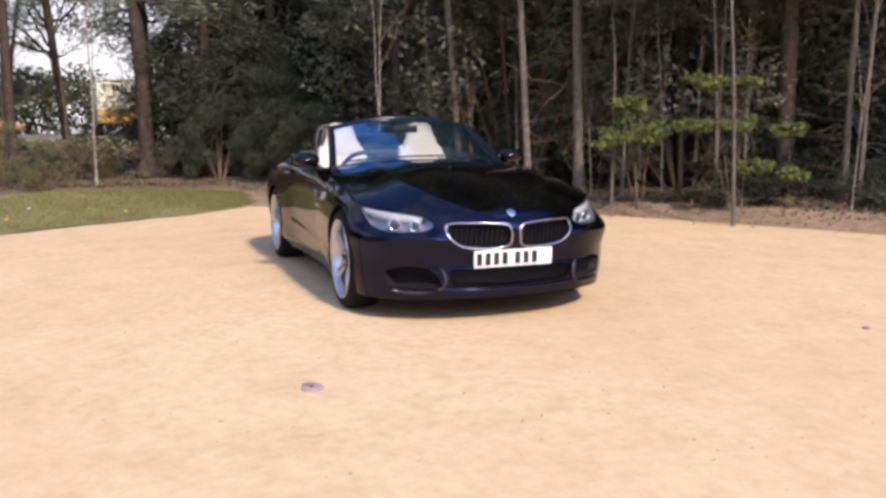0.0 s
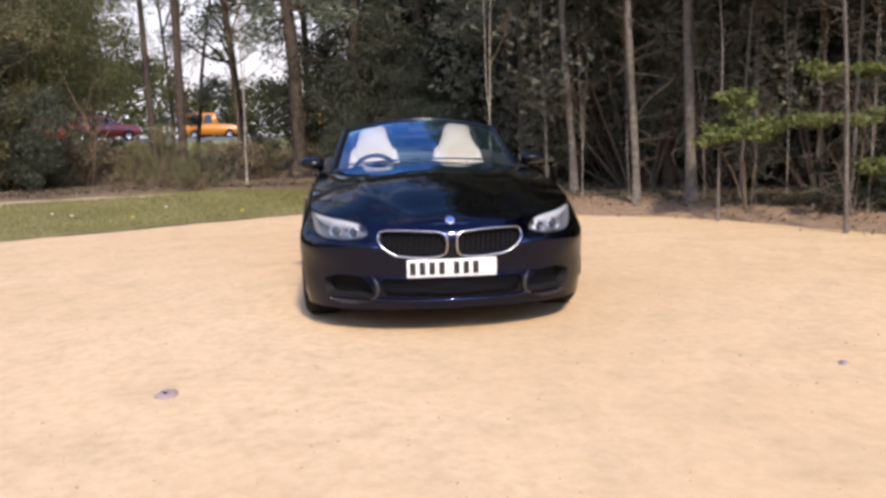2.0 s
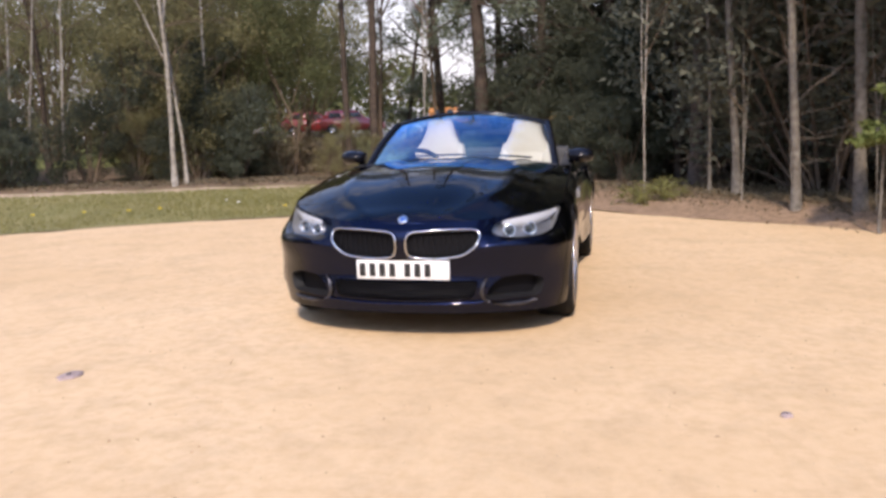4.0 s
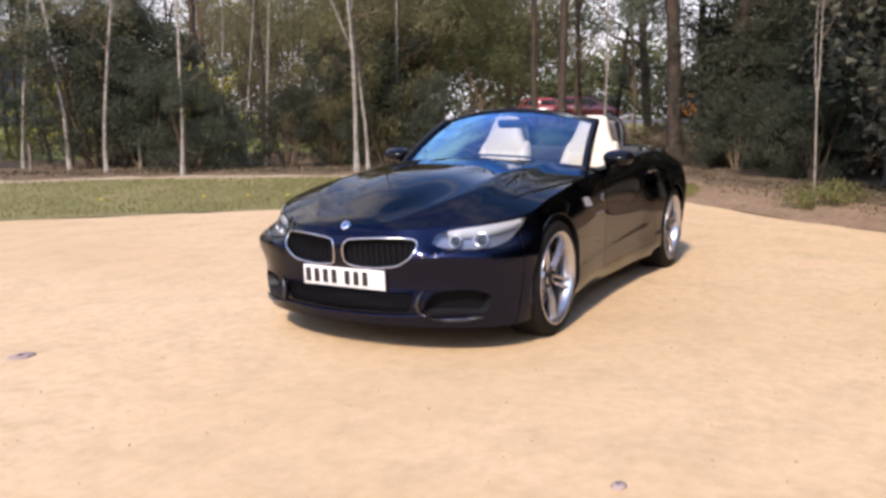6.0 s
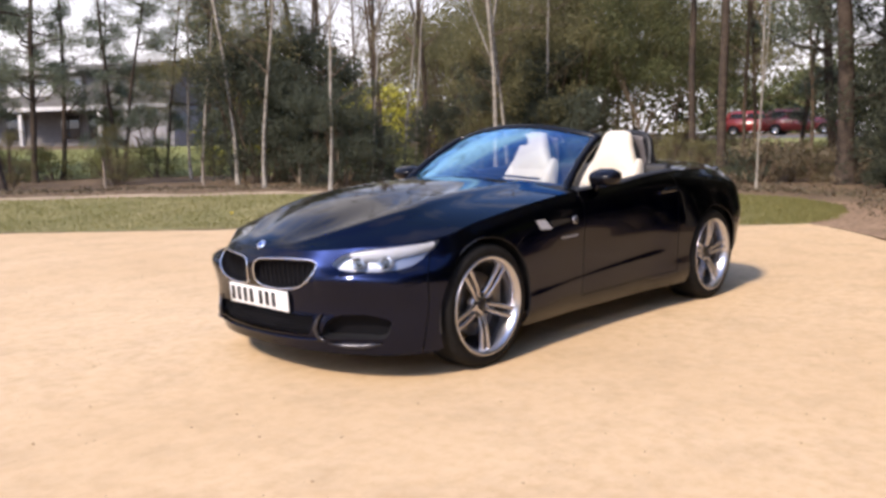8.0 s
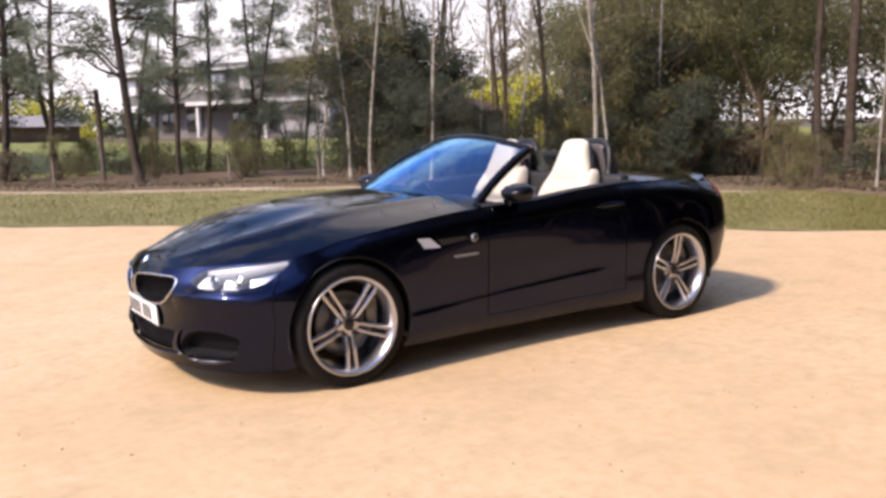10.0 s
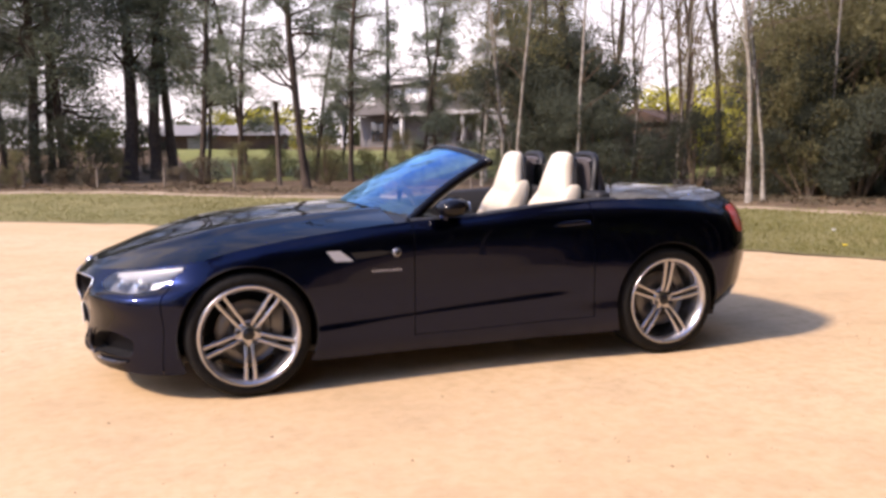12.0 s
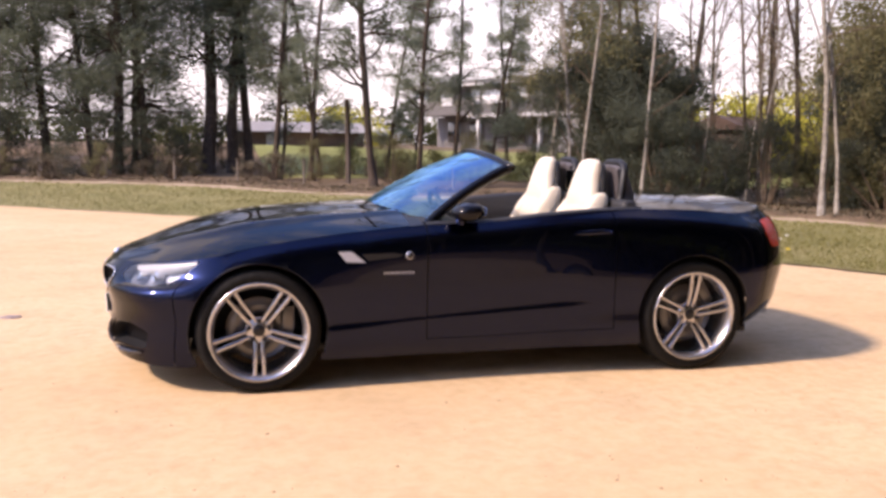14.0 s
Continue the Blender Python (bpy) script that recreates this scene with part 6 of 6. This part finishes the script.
def build_van():
    x, y = -43.5, -2.6
    m = material("cream van paint", (0.72, 0.66, 0.48), 0.4, 0.0, 0.5)
    o = material("amber panel", (0.58, 0.33, 0.07), 0.4, 0.0, 0.5)
    v = thing("box_van", "cream box van with amber lower panels, parked beyond the trees", "van", at=(x, y, at_ground(x, y) + 0.03))
    v.rotation_euler = (0, 0, radians(186))
    part("box_body", box((3.6, 2.2, 2.2), (-0.6, 0, 1.75), 0.06), m, v)
    part("cab", side_shell([(1.1, 0.5), (1.1, 1.9), (1.6, 2.0), (2.2, 1.3), (2.7, 1.1), (2.75, 0.5)], 0.95, 0.15, 1.2), m, v)
    part("rear_panel", box((0.05, 2.1, 0.7), (-2.42, 0, 1.0), 0.01), o, v, "amber lower panel")
    part("side_panel", box((3.4, 0.05, 0.5), (-0.6, -1.12, 0.95), 0.01), o, v, "amber lower panel")
    part("windscreen", Geo().add([(1.68, -0.8, 1.95), (1.68, 0.8, 1.95), (2.24, 0.85, 1.36), (2.24, -0.85, 1.36)], [(0, 1, 2, 3)]), PANE, v)
    for wx in (-1.5, 1.9):
        for s in (1, -1):
            w = part("wheel", revolve([(0.2, -0.11), (0.34, -0.11), (0.36, -0.06), (0.36, 0.06), (0.34, 0.11), (0.2, 0.11)], 24), RUBBER, v)
            w.location = (wx, s * 0.92, 0.36)


def build_road():
    line = np.array([(-30, -34), (-33, -24), (-37, -14), (-43, -6), (-47, 2), (-52, 12)], float)
    q = curve_through(np.linspace(0, 1, 6), line, np.linspace(0, 1, 60))
    n = np.gradient(q, axis=0)
    n = np.stack([n[:, 1], -n[:, 0]], -1) / np.linalg.norm(n, axis=1, keepdims=True)
    rows = []
    for k in np.linspace(-5, 5, 21):
        p = q + n * k
        rows.append(np.column_stack([p, wood_floor(p[:, 0], p[:, 1]) + (0.03 if abs(k) < 5 else -0.1)]))
    g = Geo().add(np.concatenate(rows), grid_faces(21, 60))
    tagged(part("road", g, ASPHALT), "worn grey asphalt of the car park beyond the trees", "road", kind="structure")


def build_lawn():
    """Sunny mown grass beyond the first trees."""
    rows = []
    for r in np.linspace(17.5, 33.0, 24):
        a = np.radians(np.linspace(176, 272, 90))
        x, y = -2 + r * np.cos(a), -3 + r * np.sin(a)
        rows.append(np.column_stack([x, y, wood_floor(x, y) + (0.03 if 17.6 < r < 32.9 else -0.05)]))
    tagged(part("lawn", Geo().add(np.concatenate(rows), grid_faces(24, 90)), LAWN), "sunny mown grass beyond the trees", "grass", kind="structure")


def build_fence():
    """A low post-and-wire fence just inside the trees."""
    line = np.array([(7.5, -22.4), (1.2, -19.4), (-2.6, -16.4), (-6.2, -13.6), (-8.9, -11.2), (-10.6, -9.0)], float)
    k = np.concatenate([[0], np.cumsum(np.linalg.norm(np.diff(line, axis=0), axis=1))])
    f = thing("wire_fence", "low wooden post and wire fence among the trees", "fence")
    s = np.arange(0.3, k[-1], 2.1)
    pts = np.column_stack([np.interp(s, k, line[:, 0]), np.interp(s, k, line[:, 1])])
    tops = []
    for x, y in pts:
        z = at_ground(x, y)
        part("post", tube(Geo(), [(x, y, z - 0.2), (x, y, z + 0.5), (x + 0.01, y, z + 0.66)], [0.035, 0.033, 0.03], 8), OLD_WOOD, f)
        tops.append((x, y, z))
    tops = np.array(tops)
    for h in (0.28, 0.46, 0.62):
        part("wire", tube(Geo(), tops + [0, 0.045, h], 0.002, 4), DARK_BARK, f)


def build_marks():
    """Small things lying about: flat stones in the gravel, flowers in the verge, a dark stake."""
    rng = np.random.default_rng(9)
    slate = grain(material("dark purple slate", (0.16, 0.13, 0.15), 0.8), (9.0, 60.0), ((0.33, 0.25, 0.23), (0.42, 0.32, 0.29), (0.26, 0.20, 0.18)), 0.3, 80.0)
    for x, y, r in ((1.69, -1.41, 0.075), (1.77, 1.77, 0.032)):
        a = np.arange(12) * 2 * np.pi / 12
        rr = r * rng.uniform(0.75, 1.15, 12)
        ring = np.stack([rr * np.cos(a), 0.7 * rr * np.sin(a)], -1)
        rows = [np.column_stack([ring, np.full(12, -0.004)]), np.column_stack([ring, np.full(12, 0.006)]), np.column_stack([ring * 0.8, np.full(12, 0.011)]), np.column_stack([ring * 0.2, np.full(12, 0.012)])]
        g = Geo().add(np.concatenate(rows), grid_faces(4, 12, closed_v=True) + [tuple(36 + i for i in range(12))])
        ob = part("flat_stone", g, slate)
        ob.matrix_world = pose(x, y, 0, 0, 0, rng.uniform(0, 180))
        tagged(ob, "small flat dark stone pressed into the gravel", "stone", "flat stones")
    yellow = material("yellow petals", (0.75, 0.55, 0.03), 0.6)
    white = material("white petals", (0.75, 0.74, 0.68), 0.6)
    for x, y, mat2 in ((-5.6, -5.6, yellow), (-5.9, -5.3, yellow), (-5.3, -6.1, yellow), (-7.0, -4.6, white), (-4.9, -6.6, yellow), (-6.4, -3.6, yellow), (-8.0, -3.5, white), (-7.4, -5.0, white), (-3.9, -7.6, yellow), (-6.9, -2.2, yellow)):
        z = 0.06
        f = thing("verge_flower", "small flower head in the short grass", "flower", "flowers in the verge", at=(x, y, z))
        part("stalk", tube(Geo(), [(0, 0, -0.05), (0, 0, 0.03)], 0.003, 5), BLADES, f)
        bm = bmesh.new()
        bmesh.ops.create_uvsphere(bm, u_segments=10, v_segments=6, radius=0.028)
        bmesh.ops.scale(bm, vec=(1, 1, 0.4), verts=bm.verts)
        bmesh.ops.translate(bm, vec=(0, 0, 0.035), verts=bm.verts)
        part("flower_head", bm, mat2, f)
    for x, y, h, r in ((-3.0, -17.4, 2.2, 0.07), (0.6, -26.0, 1.2, 0.08)):
        z = at_ground(x, y)
        tagged(part("dark_stake", tube(Geo(), [(x, y, z - 0.2), (x, y, z + h * 0.5), (x + 0.03, y, z + h)], [r, r * 0.95, r * 0.9], 8), DARK_BARK), "tall dark wooden stake among the pines", "post")
    # loose stones of the gravel
    n = 2600
    p = np.column_stack([rng.uniform(-4.5, 5.5, n), rng.uniform(-5.0, 5.5, n)])
    p = p[(inside_polygon(CLEARING, p) < -0.4) & ((np.abs(p[:, 1]) > 1.0) | (p[:, 0] > 1.0) | (p[:, 0] < -3.5))]
    n = len(p)
    r = 0.003 + 0.006 * rng.uniform(0, 1, n) ** 3
    octa = np.array([(1, 0, 0), (0, 1, 0), (-1, 0, 0), (0, -1, 0), (0, 0, 0.6), (0, 0, -0.6)])
    v = octa[None] * r[:, None, None] * rng.uniform(0.6, 1.3, (n, 6, 1)) + np.column_stack([p, r * 0.25])[:, None]
    f = np.array([(0, 1, 4), (1, 2, 4), (2, 3, 4), (3, 0, 4), (1, 0, 5), (2, 1, 5), (3, 2, 5), (0, 3, 5)])
    g = Geo()
    g.v, g.n = [v.reshape(-1, 3)], n * 6
    g.f = [tuple(int(i) for i in q) for q in (f[None] + np.arange(n)[:, None, None] * 6).reshape(-1, 3)]
    pebble = leaf_material("small gravel stones", (0.36, 0.25, 0.15), (0.66, 0.48, 0.31), 0.0)
    tagged(part("loose_gravel", g, pebble, smooth=False), "loose small stones lying on the gravel", "gravel", kind="stuff")
    # grass blades over the verge
    n = 52000
    t, k = rng.uniform(0, 1, n), rng.uniform(0.01, 1, n)
    a, b = np.array(NEAR_EDGE, float), np.array(FAR_EDGE, float)
    ka = np.linspace(0, 1, len(a))
    pa, pb = curve_through(ka, a, t), curve_through(ka, b, t)
    p = pa + (pb - pa) * k[:, None]
    p = p[p[:, 0] < 7]
    kk = k[: len(k)][(pa + (pb - pa) * k[:, None])[:, 0] < 7]
    c = np.column_stack([p, 0.02 + 0.14 * kk**1.3 + 0.012])
    me = leaf_mesh("grass", [leaves(c, 0.055, 0.012, rng, 2.2)], BLADES)
    tagged(part("grass", me, None), "short grass blades of the verge", "grass", kind="stuff")
    # twigs and dead leaves along the wood's foot
    n = 9000
    w = np.array(WOOD_EDGE[:8], float)
    q = curve_through(np.linspace(0, 1, 8), w, rng.uniform(0, 1, n)) + rng.normal(size=(n, 2)) * [0.7, 0.7] + [-0.5, 0.7]
    e = curve_through(np.linspace(0, 1, len(FAR_EDGE)), b, rng.uniform(0, 1, n)) + rng.normal(size=(n, 2)) * 0.8 + [-0.7, -0.7]
    q = np.concatenate([q, e])
    d = inside_polygon(CLEARING, q)
    q = q[d > np.where(q[:, 0] < -5.5, 0.5, 0.15)]
    c = np.column_stack([q, wood_floor(q[:, 0], q[:, 1]) + 0.02])
    me = leaf_mesh("dead_leaves", [leaves(c, 0.07, 0.045, rng)], DRY)
    tagged(part("leaf_litter", me, None), "dead brown leaves along the foot of the trees", "leaves", kind="stuff")


build_house()
build_shed("low brown shed with a pale sheet roof", (-3.2, -37.0, 0.75), 5, (6.0, 3.0, 1.0), BROWN_BOARD, PALE_ROOF)
build_shed("dark shed with a felt roof among bushes", (-17.4, -21.8, 0.6), 30, (2.6, 2.2, 1.3), BROWN_BOARD, BROWN_BOARD)
build_road()
build_lawn()
build_parked_car("red hatchback parked beyond the trees", (0.30, 0.035, 0.03), -46.8, -17.9, 104)
build_parked_car("dark red hatchback parked beside another red car", (0.2, 0.03, 0.028), -46.3, -15.2, 106)
build_parked_car("orange off-road car parked beyond the trees", (0.5, 0.19, 0.02), -56.0, -10.4, 80, "jeep")
build_van()
build_fence()
build_marks()
